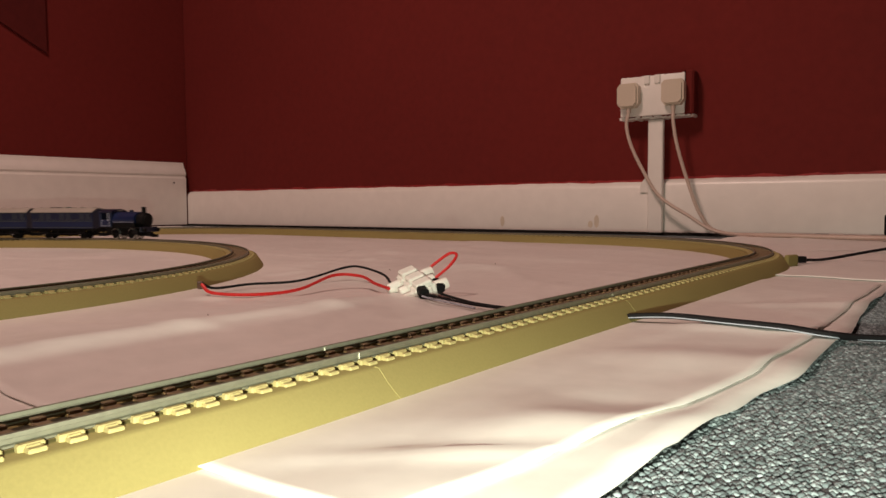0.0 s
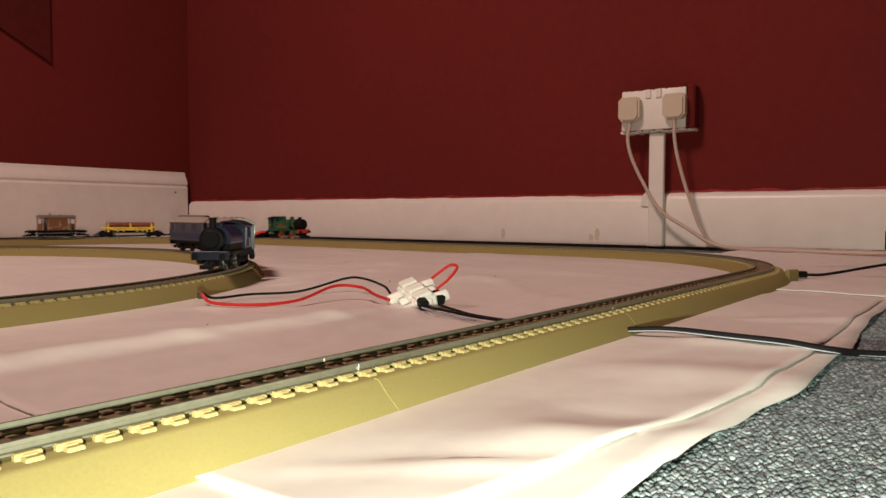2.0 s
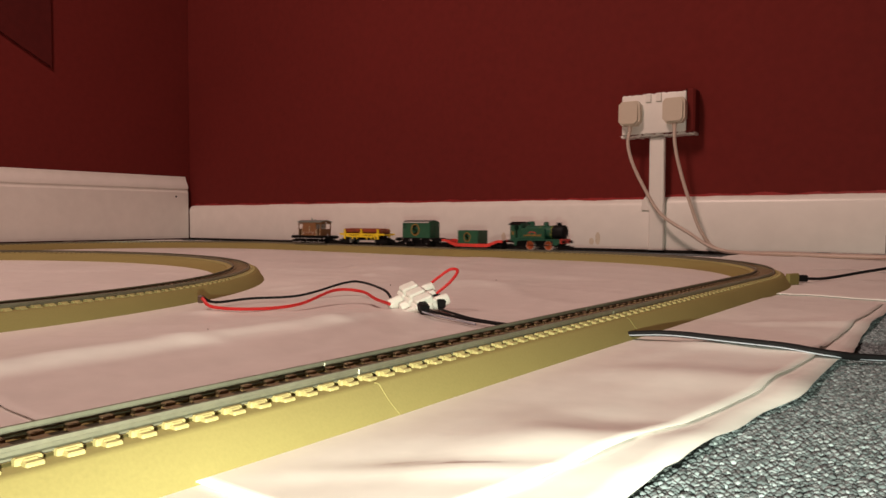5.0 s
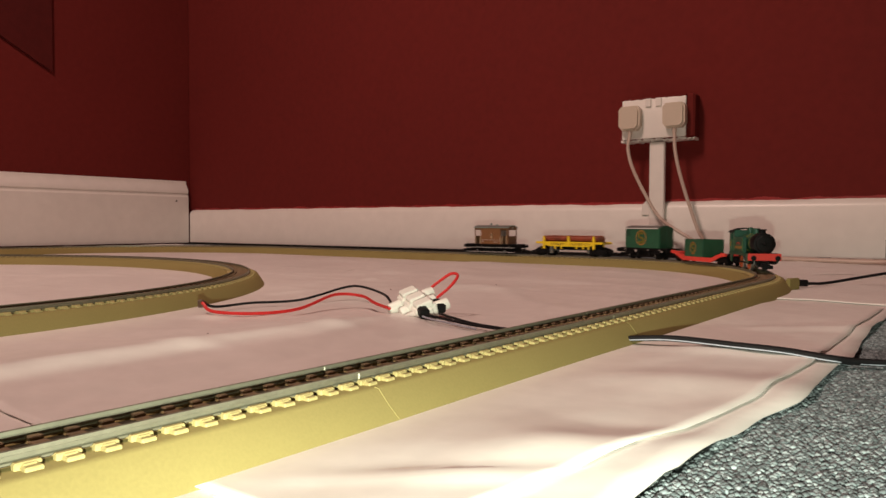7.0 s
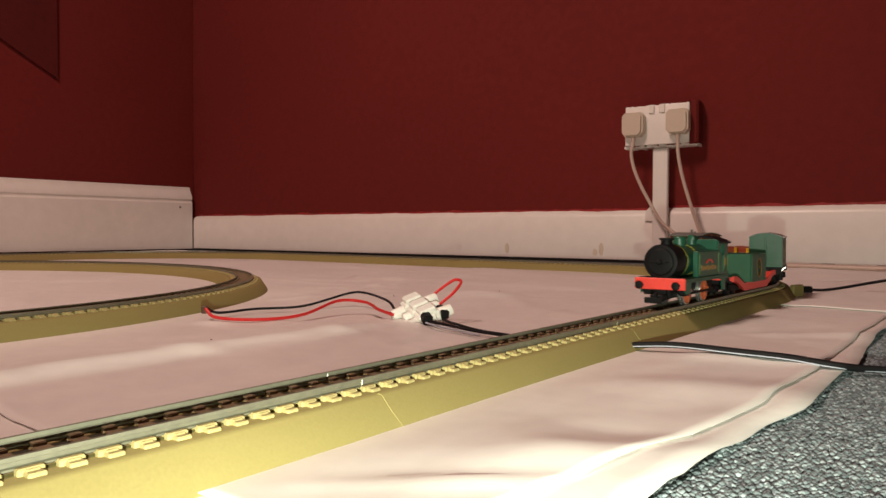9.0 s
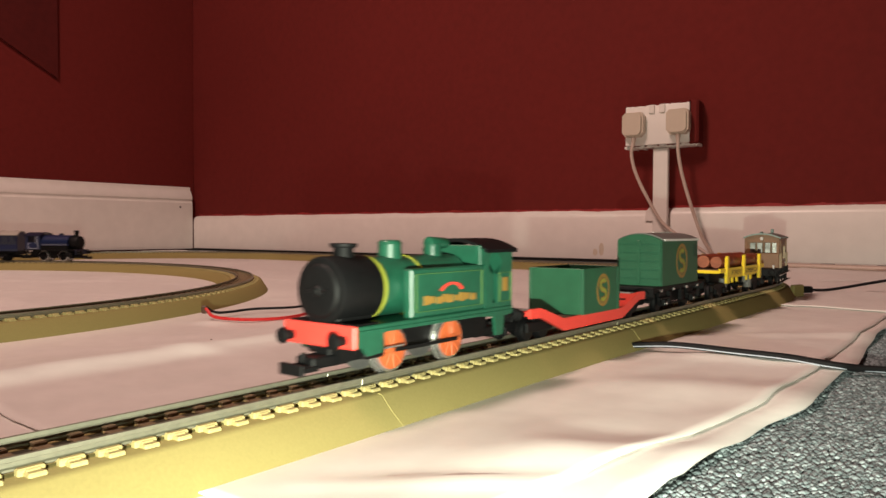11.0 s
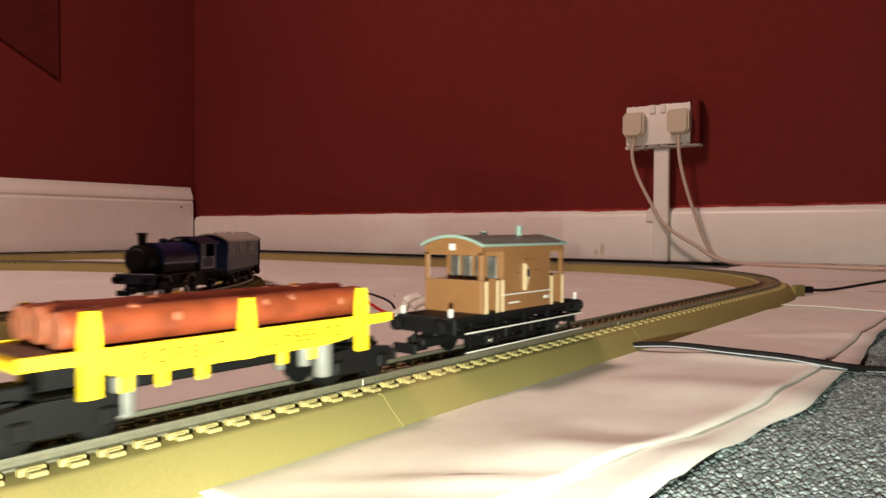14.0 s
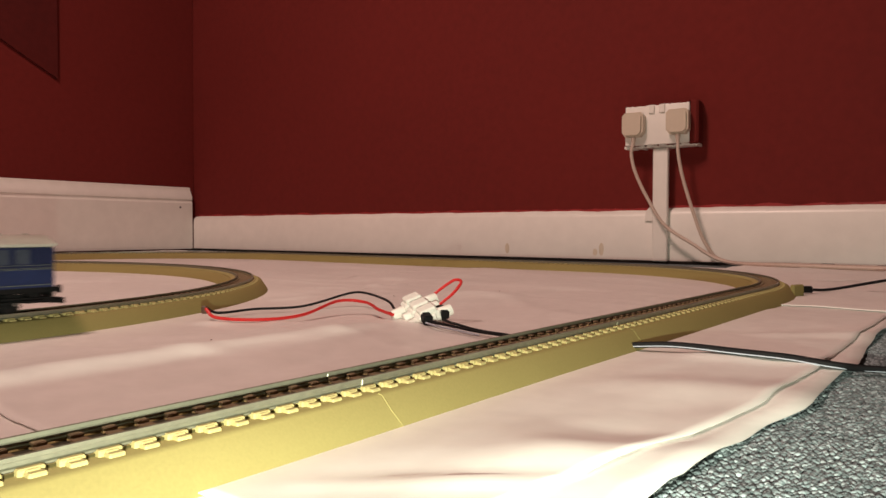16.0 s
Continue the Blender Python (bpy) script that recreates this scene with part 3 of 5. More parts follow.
def build_wiring():
    """The connector block with its wires between the two tracks, and the feed cable."""
    block = tagged(new("connector_block"), "white nylon screw connector block with wires", "connector")
    block.matrix_world = pose(-0.3300, 0.4070, 0.0040, 14, -20, 58) @ Matrix.Scale(1.06, 4)
    bm = B()
    for i in range(3):
        y = -0.012 + 0.012 * i
        box(bm, -0.008, 0.008, y - 0.0052, y + 0.0052, 0.0, 0.0105, bevel=0.0012)
    box(bm, -0.004, 0.004, -0.019, 0.019, 0.0, 0.010, bevel=0.001)
    part("body", bm, "nylon", block)
    for i in range(3):
        y = -0.012 + 0.012 * i
        part("screw_tower", box(B(), -0.0058, 0.0058, y - 0.0046, y + 0.0046, 0.0095, 0.0138, bevel=0.0010), "nylon", block)
        for sx in (-1, 1):
            part("wire_sleeve", rod(B(), (sx * 0.007, y, 0.005), (sx * (0.017 if i != 1 else 0.013), y, 0.005), 0.0044, 0.0040, 12, 0.0005), "nylon", block)
    m = block.matrix_world

    def w(x, y, z):
        return tuple(m @ Vector((x, y, z)))

    tagged(part("wire_loop", tube(B(), [w(0.012, -0.002, 0.006), w(0.026, 0.001, 0.009), w(0.036, 0.008, 0.011), w(0.034, 0.015, 0.011), w(0.024, 0.015, 0.009), w(0.012, 0.012, 0.007)], 0.0011), "red_wire"), "short red wire loop in the connector", "wire", "track wires")
    tagged(part("red_wire", tube(B(), [(-0.4560, 0.3150, 0.0105), (-0.4440, 0.3160, 0.0050), (-0.4210, 0.3363, 0.0035), (-0.4140, 0.3690, 0.0045), (-0.4220, 0.4130, 0.0110), (-0.4060, 0.4270, 0.0100), (-0.3700, 0.4040, 0.0085), (-0.3420, 0.3880, 0.0080)], 0.0012), "red_wire"), "red wire from the track foam to the connector", "wire", "track wires")
    tagged(part("black_wire", tube(B(), [(-0.4640, 0.3200, 0.0110), (-0.4661, 0.3330, 0.0055), (-0.4740, 0.3720, 0.0045), (-0.4579, 0.4090, 0.0050), (-0.4570, 0.4600, 0.0120), (-0.4400, 0.4640, 0.0130), (-0.3900, 0.4360, 0.0115), (-0.3520, 0.4020, 0.0095)], 0.0010), "black_cable"), "black wire from the track foam to the connector", "wire", "track wires")
    clip = tagged(new("wire_clip"), "small dark clip where wires enter the foam", "clip")
    clip.matrix_world = pose(-0.4625, 0.317, 0.0, 0, 0, 25)
    part("clip", box(B(), -0.001, 0.0035, -0.0016, 0.0016, 0.0065, 0.0122, bevel=0.0008), "brown_edge", clip)
    for i, (x, y) in enumerate(((-0.3140, 0.3910), (-0.3130, 0.4080))):
        pin = tagged(new("wire_connector"), "black push-on crimp connector on the block", "connector", "black crimp connectors")
        pin.matrix_world = pose(x, y, 0.0072 + 0.0022 * i, 0, 14, -36)
        bm = B()
        box(bm, -0.0085, 0.0055, -0.0034, 0.0034, -0.003, 0.0036, bevel=0.0012)
        part("shell", bm, "black", pin)
    line = [(-0.3120, 0.3890, 0.0066), (-0.302, 0.387, 0.0056), (-0.288, 0.387, 0.0044), (-0.264, 0.382, 0.0034), (-0.228, 0.391, 0.0008), (-0.186, 0.391, 0.0006),
            (-0.164, 0.392, 0.0036), (-0.142, 0.394, 0.0054), (-0.111, 0.392, 0.0054), (-0.085, 0.392, 0.0050), (-0.064, 0.391, 0.0036), (-0.045, 0.405, 0.0016), (0.02, 0.44, 0.0006), (0.2, 0.53, 0.0006)]
    feed = tagged(new("feed_cable"), "black twin feed cable with a white stripe running under the track", "cable")
    for i in range(2):
        part("core", tube(B(), [(x + 0.0006 * i, y + 0.0024 * i, z) for x, y, z in line[4:]], 0.0016), "black_cable", feed)
        part("bare_core", tube(B(), [(x + 0.0006 * i - 0.009 * i * f, y + 0.0024 * i + 0.021 * i * f, z) for (x, y, z), f in zip(line[:5], (1, 0.6, 0.3, 0.1, 0))], 0.0009), "black_cable", feed, "single core split from the cable")
    part("white_stripe", tube(B(), [(x - 0.0003, y - 0.0015, z - 0.0006) for x, y, z in line[5:]], 0.00034), "print_grey", feed, "white marking stripe")
    spare = tagged(new("thin_wire"), "thin pale wire beside the feed cable", "wire", "track wires")
    part("core", tube(B(), [(x + 0.004, y - 0.006, z - 0.001) for x, y, z in line[:4]], 0.0007), "print_grey", spare)
    # plug at the far corner with its own black lead
    jack = tagged(new("lead_plug"), "small black plug at the end of a lead beside the track", "plug")
    jack.matrix_world = pose(-0.172, 0.856, 0.0052, 0, 0, 40)
    part("plug_body", box(B(), -0.008, 0.008, -0.004, 0.004, -0.003, 0.004, bevel=0.001), "black", jack)
    tagged(part("black_lead", tube(B(), [(-0.165, 0.863, 0.005), (-0.150, 0.890, 0.005), (-0.105, 0.94, 0.014), (-0.05, 0.97, 0.024), (0.05, 1.06, 0.030), (0.2, 1.25, 0.02), (0.4, 1.3, 0.004)], 0.0016), "black_cable"), "thin black lead running towards the wall", "wire", "feed wires")
    bit = tagged(new("foam_offcut"), "loose foam offcut standing at the track corner", "foam offcut")
    bit.matrix_world = pose(-0.1725, 0.826, 0.0, 0, 0, 70)
    part("offcut", box(B(), -0.009, 0.009, -0.0025, 0.0025, -0.0004, 0.0125, bevel=0.001), "foam", bit)


# ---------------------------------------------------------------- rolling stock (x forward, y left, z up from the rail top)
def wheelset(parent, x, r, mat, spokes=0, y=0.0082):
    """Two flanged wheels on an axle; turns about its own y axis."""
    bm = B()
    rod(bm, (0, -y, 0), (0, y, 0), 0.0011, seg=8)
    for s in (-1, 1):
        rod(bm, (0, s * (y - 0.0020), 0), (0, s * (y - 0.0012), 0), r + 0.0009, seg=24)
        rod(bm, (0, s * (y - 0.0013), 0), (0, s * (y + 0.0012), 0), r, seg=24, bevel=0.0003)
    ob = part("wheelset", bm, "steel" if spokes else mat, parent, "pair of wheels on an axle")
    ob.location = (x, 0, r)
    if spokes:
        for s in (-1, 1):
            bm = B()
            rod(bm, (0, s * (y + 0.0012), 0), (0, s * (y + 0.0018), 0), r * 0.88, seg=24, bevel=0.0003)
            rod(bm, (0, s * (y + 0.0016), 0), (0, s * (y + 0.0028), 0), r * 0.22, seg=12)
            for k in range(spokes):
                a = 6.2832 * k / spokes
                rod(bm, (0.2 * r * math.cos(a), s * (y + 0.0018), 0.2 * r * math.sin(a)), (0.82 * r * math.cos(a), s * (y + 0.0018), 0.82 * r * math.sin(a)), 0.0006, 0.0004, 6)
            rod(bm, (0.45 * r, s * (y + 0.0016), 0), (0.45 * r, s * (y + 0.0034), 0), 0.0010, seg=8)
            part("wheel_face", bm, mat, ob, "moulded wheel face")
    return ob


def coupling(parent, x, s):
    """A flat loop coupling with a hook, pointing along s."""
    bm = B()
    box(bm, min(x, x + s * 0.007), max(x, x + s * 0.007), -0.0022, 0.0022, 0.0045, 0.0060, bevel=0.0003)
    for y in (-0.0052, 0.0040):
        box(bm, min(x + s * 0.004, x + s * 0.012), max(x + s * 0.004, x + s * 0.012), y, y + 0.0012, 0.0045, 0.0062, bevel=0.0002)
    box(bm, min(x + s * 0.0115, x + s * 0.0130), max(x + s * 0.0115, x + s * 0.0130), -0.0058, 0.0058, 0.0035, 0.0075, bevel=0.0003)
    box(bm, min(x + s * 0.006, x + s * 0.008), max(x + s * 0.006, x + s * 0.008), -0.0008, 0.0008, 0.0050, 0.0105, bevel=0.0003)
    box(bm, min(x - s * 0.012, x + s * 0.0065), max(x - s * 0.012, x + s * 0.0065), -0.0045, 0.0045, 0.0050, 0.0090, bevel=0.0006)
    box(bm, min(x - s * 0.010, x - s * 0.002), max(x - s * 0.010, x - s * 0.002), -0.0040, 0.0040, 0.0085, 0.0150, bevel=0.0005)
    for y in (-0.0040, 0.0028):
        box(bm, min(x + s * 0.004, x + s * 0.0125), max(x + s * 0.004, x + s * 0.0125), y, y + 0.0012, 0.0042, 0.0066, bevel=0.0002)
    part("coupling", bm, "black", parent, "black loop coupling")


def buffers(parent, x, s, z, y=0.0125, mat="black"):
    for k in (-1, 1):
        bm = B()
        rod(bm, (x, k * y, z), (x + s * 0.0045, k * y, z), 0.0016, seg=10)
        rod(bm, (x + s * 0.0045, k * y, z), (x + s * 0.0058, k * y, z), 0.0030, 0.0027, 14, 0.0003)
        part("buffer", bm, mat, parent)


def underframe(parent, half, axles, r, top, width=0.0115, plank=True):
    """Black solebars, headstocks, axle guards and springs, with wheels."""
    bm = B()
    for s in (-1, 1):
        box(bm, -half, half, s * width - 0.0010, s * width + 0.0010, top - 0.0038, top, bevel=0.0003)
        for x in axles:
            prism(bm, [(x - 0.0060, top - 0.004), (x + 0.0060, top - 0.004), (x + 0.0030, r - 0.002), (x - 0.0030, r - 0.002)], s * (width - 0.0006), s * (width + 0.0012), "y")
            box(bm, x - 0.0085, x + 0.0085, s * (width + 0.0022) - 0.0012, s * (width + 0.0022) + 0.0012, r + 0.0024, r + 0.0040, bevel=0.0003)
            box(bm, x - 0.0022, x + 0.0022, s * (width + 0.0024) - 0.0014, s * (width + 0.0024) + 0.0014, r - 0.0018, r + 0.0026, bevel=0.0004)
        box(bm, axles[-1] + 0.004, axles[0] - 0.004, s * (width + 0.001) - 0.0005, s * (width + 0.001) + 0.0005, r - 0.0014, r - 0.0004, bevel=0.0001)
    for x in (-half, half):
        box(bm, x - 0.0012, x + 0.0012, -0.0155, 0.0155, top - 0.0062, top + 0.0002, bevel=0.0004)
    box(bm, -half, half, -width, width, top - 0.0024, top - 0.0002)
    box(bm, axles[-1] + 0.007, axles[0] - 0.007, -0.0070, 0.0070, 0.0042, top - 0.002, bevel=0.0008)
    for s in (-1, 1):
        for x in (-0.011, 0.011):
            box(bm, x - 0.0022, x + 0.0022, s * width - 0.0014, s * width + 0.0014, 0.0038, top - 0.004, bevel=0.0005)
    part("underframe", bm, "black", parent, "black plastic underframe with springs and axle guards")
    # small steel studs added to give the glints at the wheel centres
    for x in axles:
        for s in (-1, 1):
            part("axle_end", rod(B(), (x, s * (width + 0.0034), r), (x, s * (width + 0.0042), r), 0.0013, 0.0009, 10), "steel", parent, "bright metal stud added as a glint at the axle end")
    return [wheelset(parent, x, r, "black") for x in axles]


def emblem(parent, x, y, z, hw, hh, side):
    """An oval ring with a curled ribbon in it, printed on a side panel."""
    bm, n = B(), 40
    vs = []
    for i in range(n):
        a = 6.2832 * i / n
        vs.append([bm.verts.new((x + k * hw * math.cos(a), y + side * e, z + k * hh * math.sin(a))) for k, e in ((1, 0.0), (1, 0.00015), (0.80, 0.00015), (0.80, 0.0))])
    for a, b in zip(vs, vs[1:] + vs[:1]):
        for k in range(3):
            bm.faces.new((a[k], a[k + 1], b[k + 1], b[k]))
    bmesh.ops.recalc_face_normals(bm, faces=bm.faces[:])
    part("emblem_ring", bm, "print_orange", parent, "orange oval ring print")
    fw = side
    path = []
    for i in range(26):
        u = i / 25
        a = radians(40 + 230 * min(1, u * 2)) if u <= 0.5 else radians(90 - 230 * (u - 0.5) * 2)
        cz = z + hh * 0.30 if u <= 0.5 else z - hh * 0.30
        path.append((x - fw * 0.42 * hw * math.cos(a), cz + 0.30 * hh * math.sin(a)))
    for wd, mat, e in ((0.16, "print_orange", 0.00012), (0.085, "line_yellow", 0.00024)):
        bm, prev = B(), None
        for i, (px_, pz) in enumerate(path):
            q, p = path[min(i + 1, 25)], path[max(i - 1, 0)]
            d = Vector((q[0] - p[0], q[1] - p[1])).normalized()
            nx, nz = -d.y * wd * hh, d.x * wd * hh
            row = [bm.verts.new((px_ + nx, y + side * e, pz + nz)), bm.verts.new((px_ - nx, y + side * e, pz - nz))]
            if prev:
                bm.faces.new((prev[0], prev[1], row[1], row[0]))
            prev = row
        bmesh.ops.solidify(bm, geom=bm.faces[:], thickness=0.00008)
        part("emblem_ribbon", bm, mat, parent, "curled ribbon print")


def bars(parent, spans, y, z, h, mat, side, label="printed marks"):
    bm = B()
    for x0, x1 in spans:
        box(bm, min(x0, x1), max(x0, x1), y - 0.0002, y + 0.0002, z - h / 2, z + h / 2)
    part("print", bm, mat, parent, label)


def arched(w, eave, crown, n=10):
    """Points of an arched roof line across a vehicle, from right to left."""
    return [(-w + 2 * w * i / n, eave + (crown - eave) * (1 - (2 * i / n - 1) ** 2)) for i in range(n + 1)]


def green_loco():
    root = tagged(new("tank_locomotive"), "green model tank locomotive with black smokebox and red buffer beam", "model locomotive", "rolling stock")
    bm = B()
    box(bm, -0.058, 0.0475, -0.0165, 0.0165, 0.0178, 0.0195, bevel=0.0004)
    for s in (-1, 1):
        prism(bm, [(0.0475, 0.0178), (0.0475, 0.0125), (0.0430, 0.0120), (0.040, 0.0090), (0.0325, 0.0095), (0.0315, 0.0166), (-0.0300, 0.0166), (-0.0425, 0.0155), (-0.0440, 0.0075), (-0.0492, 0.0075), (-0.0505, 0.0155), (-0.0570, 0.0160), (-0.058, 0.0178)][::-1], s * 0.0158 - 0.0007, s * 0.0158 + 0.0007, "y")
    part("running_plate", bm, "green", root)
    bm = B()
    box(bm, 0.034, 0.0470, -0.0160, 0.0160, 0.0196, 0.0203, bevel=0.0002)
    part("front_deck", bm, "black", root, "black front deck")
    bm = B()
    box(bm, 0.0470, 0.0488, -0.0178, 0.0178, 0.0120, 0.0200, bevel=0.0005)
    part("buffer_beam", bm, "vermilion", root, "bright red buffer beam")
    buffers(root, 0.0488, 1, 0.0150, 0.0128)
    buffers(root, -0.058, -1, 0.0150, 0.0128)
    coupling(root, 0.0488, 1)
    coupling(root, -0.058, -1)
    bm = B()
    rod(bm, (0.0475, 0, 0.031), (0.0255, 0, 0.031), 0.0120, seg=36, bevel=0.0010)
    rod(bm, (0.0475, 0, 0.031), (0.0488, 0, 0.031), 0.0098, 0.0086, 30, 0.0004)
    rod(bm, (0.0488, 0, 0.031), (0.0502, 0, 0.031), 0.0022, 0.0012, 12)
    rod(bm, (0.0492, -0.006, 0.031), (0.0492, 0.006, 0.031), 0.0006, seg=8)
    box(bm, 0.027, 0.046, -0.0075, 0.0075, 0.0200, 0.0260, bevel=0.0008)
    part("smokebox", bm, "black", root, "matt black smokebox with door")
    part("boiler", rod(B(), (0.026, 0, 0.031), (-0.030, 0, 0.031), 0.0112, seg=36), "green", root)
    for x in (0.0245, 0.0010):
        part("boiler_band", rod(B(), (x - 0.0006, 0, 0.031), (x + 0.0007, 0, 0.031), 0.01155 if x < 0.02 else 0.0118, seg=36), "line_yellow", root, "yellow boiler band")
    bm = B()
    rod(bm, (0.0355, 0, 0.0415), (0.0355, 0, 0.0462), 0.0042, 0.0036, 18)
    rod(bm, (0.0355, 0, 0.0458), (0.0355, 0, 0.0474), 0.0048, 0.0052, 18, 0.0004)
    part("chimney", bm, "black", root, "short black chimney")
    bm = B()
    rod(bm, (0.0090, 0, 0.0410), (0.0090, 0, 0.0472), 0.0048, 0.0046, 20)
    rod(bm, (0.0090, 0, 0.0468), (0.0090, 0, 0.0484), 0.0052, 0.0040, 20, 0.0006)
    part("dome", bm, "green", root)
    bm = B()
    rod(bm, (-0.019, 0, 0.0410), (-0.019, 0, 0.0465), 0.0040, 0.0036, 16)
    rod(bm, (-0.016, 0, 0.0468), (-0.029, 0, 0.0468), 0.0028, 0.0022, 12, 0.0006)
    part("safety_valve", bm, "green", root)
    for s in (-1, 1):
        bm = B()
        box(bm, -0.036, 0.0150, s * 0.0158 - (0.0040 if s > 0 else 0), s * 0.0158 + (0.0040 if s < 0 else 0), 0.0195, 0.0378, bevel=0.0006)
        part("side_tank", bm, "green", root, "green side tank with yellow lining")
        y = s * 0.0160
        bm = B()
        for x0, x1, z0, z1 in ((-0.033, 0.0125, 0.0357, 0.0359), (-0.033, 0.0125, 0.0216, 0.0218), (0.0123, 0.0125, 0.0216, 0.0359), (-0.033, -0.0328, 0.0216, 0.0359)):
            box(bm, x0, x1, y - 0.0003, y + 0.0003, z0, z1)
        part("lining", bm, "lining_green", root, "thin faded yellow lining")
        bm = B()
        for i in range(9):
            x = 0.0075 - 0.0040 * i + 0.0004 * math.sin(i * 2.1)
            box(bm, x - 0.0033, x, y - 0.0003, y + 0.0003, 0.0240 + 0.0005 * (i % 2), 0.0275 - 0.0004 * (i % 3))
        part("print", bm, "print_orange", root, "row of orange printed marks")
        bm = B()
        for i in range(12):
            a, b = radians(20 + 140 * i / 12), radians(20 + 140 * (i + 1) / 12)
            cx = -0.011
            q = [(cx + 0.0085 * k * math.cos(t), 0.0275 + 0.0045 * k * math.sin(t)) for t, k in ((a, 1), (b, 1), (b, 0.78), (a, 0.78))]
            prism(bm, q, y - 0.0003, y + 0.0003, "y")
        part("print", bm, "vermilion", root, "red printed arc")
    # cab: sides with openings, front, rear bunker and roof
    for s in (-1, 1):
        y0, y1 = s * 0.0158 - (0.0012 if s > 0 else 0), s * 0.0158 + (0.0012 if s < 0 else 0)
        bm = B()
        cx, cz, r, half = -0.0440, 0.0382, 0.0050, 0.0018
        low = math.acos(half / r)
        for k, edge in ((1, -0.0362), (-1, -0.058)):
            arc = [(cx + k * r * math.cos(-low + (low + math.pi / 2) * i / 8), cz + r * math.sin(-low + (low + math.pi / 2) * i / 8)) for i in range(9)]
            ring = [(cx, 0.0445), (edge, 0.0445), (edge, 0.0195), (cx + k * half, 0.0195)] + arc
            prism(bm, ring[::k], y0, y1, "y")
        box(bm, -0.0361, -0.0335, y0, y1, 0.0379, 0.0445)
        box(bm, cx - half, cx + half, y0, y1, 0.0196, 0.0212)
        bmesh.ops.recalc_face_normals(bm, faces=bm.faces[:])
        part("cab_side", bm, "green", root, "green cab side with keyhole doorway")
        bm = B()
        for x0, x1, z0, z1 in ((-0.0568, -0.0472, 0.0340, 0.0342), (-0.0568, -0.0472, 0.0216, 0.0218), (-0.0474, -0.0472, 0.0216, 0.0342), (-0.0568, -0.0566, 0.0216, 0.0342)):
            box(bm, x0, x1, s * 0.0160 - 0.0003, s * 0.0160 + 0.0003, z0, z1)
        part("lining", bm, "lining_green", root, "thin faded yellow lining")
        bars(root, [(-0.0540, -0.0500)], s * 0.0160, 0.0290, 0.006, "print_orange", s, "small yellow printed plate")
    slab("cab_front", (-0.0345, -0.0330, -0.0150, 0.0150, 0.0195, 0.0460), "green", root)
    slab("cab_back", (-0.0580, -0.0565, -0.0150, 0.0150, 0.0195, 0.0455), "green", root)
    bm = B()
    top = arched(0.0172, 0.0442, 0.0488)
    prism(bm, [(y, z) for y, z in top] + [(y, z - 0.0014) for y, z in reversed(top)], -0.0605, -0.0350, "x")
    part("cab_roof", bm, "black", root, "arched black cab roof")
    for s in (-1, 1):
        slab("cylinder", (0.0290, 0.0400, s * 0.0125 - 0.0030, s * 0.0125 + 0.0030, 0.0075, 0.0145), "black", root, "black cylinder block", 0.0012)
    bm = B()
    box(bm, -0.050, 0.044, -0.0060, 0.0060, 0.0060, 0.0180)
    part("chassis", bm, "black", root)
    ws = [wheelset(root, x, 0.0085, "wheel_red", 10) for x in (0.0180, -0.0178)]
    for s in (-1, 1):
        slab("coupling_rod", (-0.0190, 0.0190, s * 0.0122 - 0.0005, s * 0.0122 + 0.0005, 0.0078, 0.0092), "black", root, "dark side rod", 0.0002)
        slab("piston_rod", (0.016, 0.030, s * 0.0128 - 0.0004, s * 0.0128 + 0.0004, 0.0096, 0.0104), "steel", root, "bright steel piston rod", 0.0002)
    for o in root.children:
        if not o.name.startswith(("wheelset", "coupling_rod")):
            o.data.transform(Matrix.Diagonal((0.94, 1, 1, 1)))
    return root, [(w, 0.0085) for w in ws]


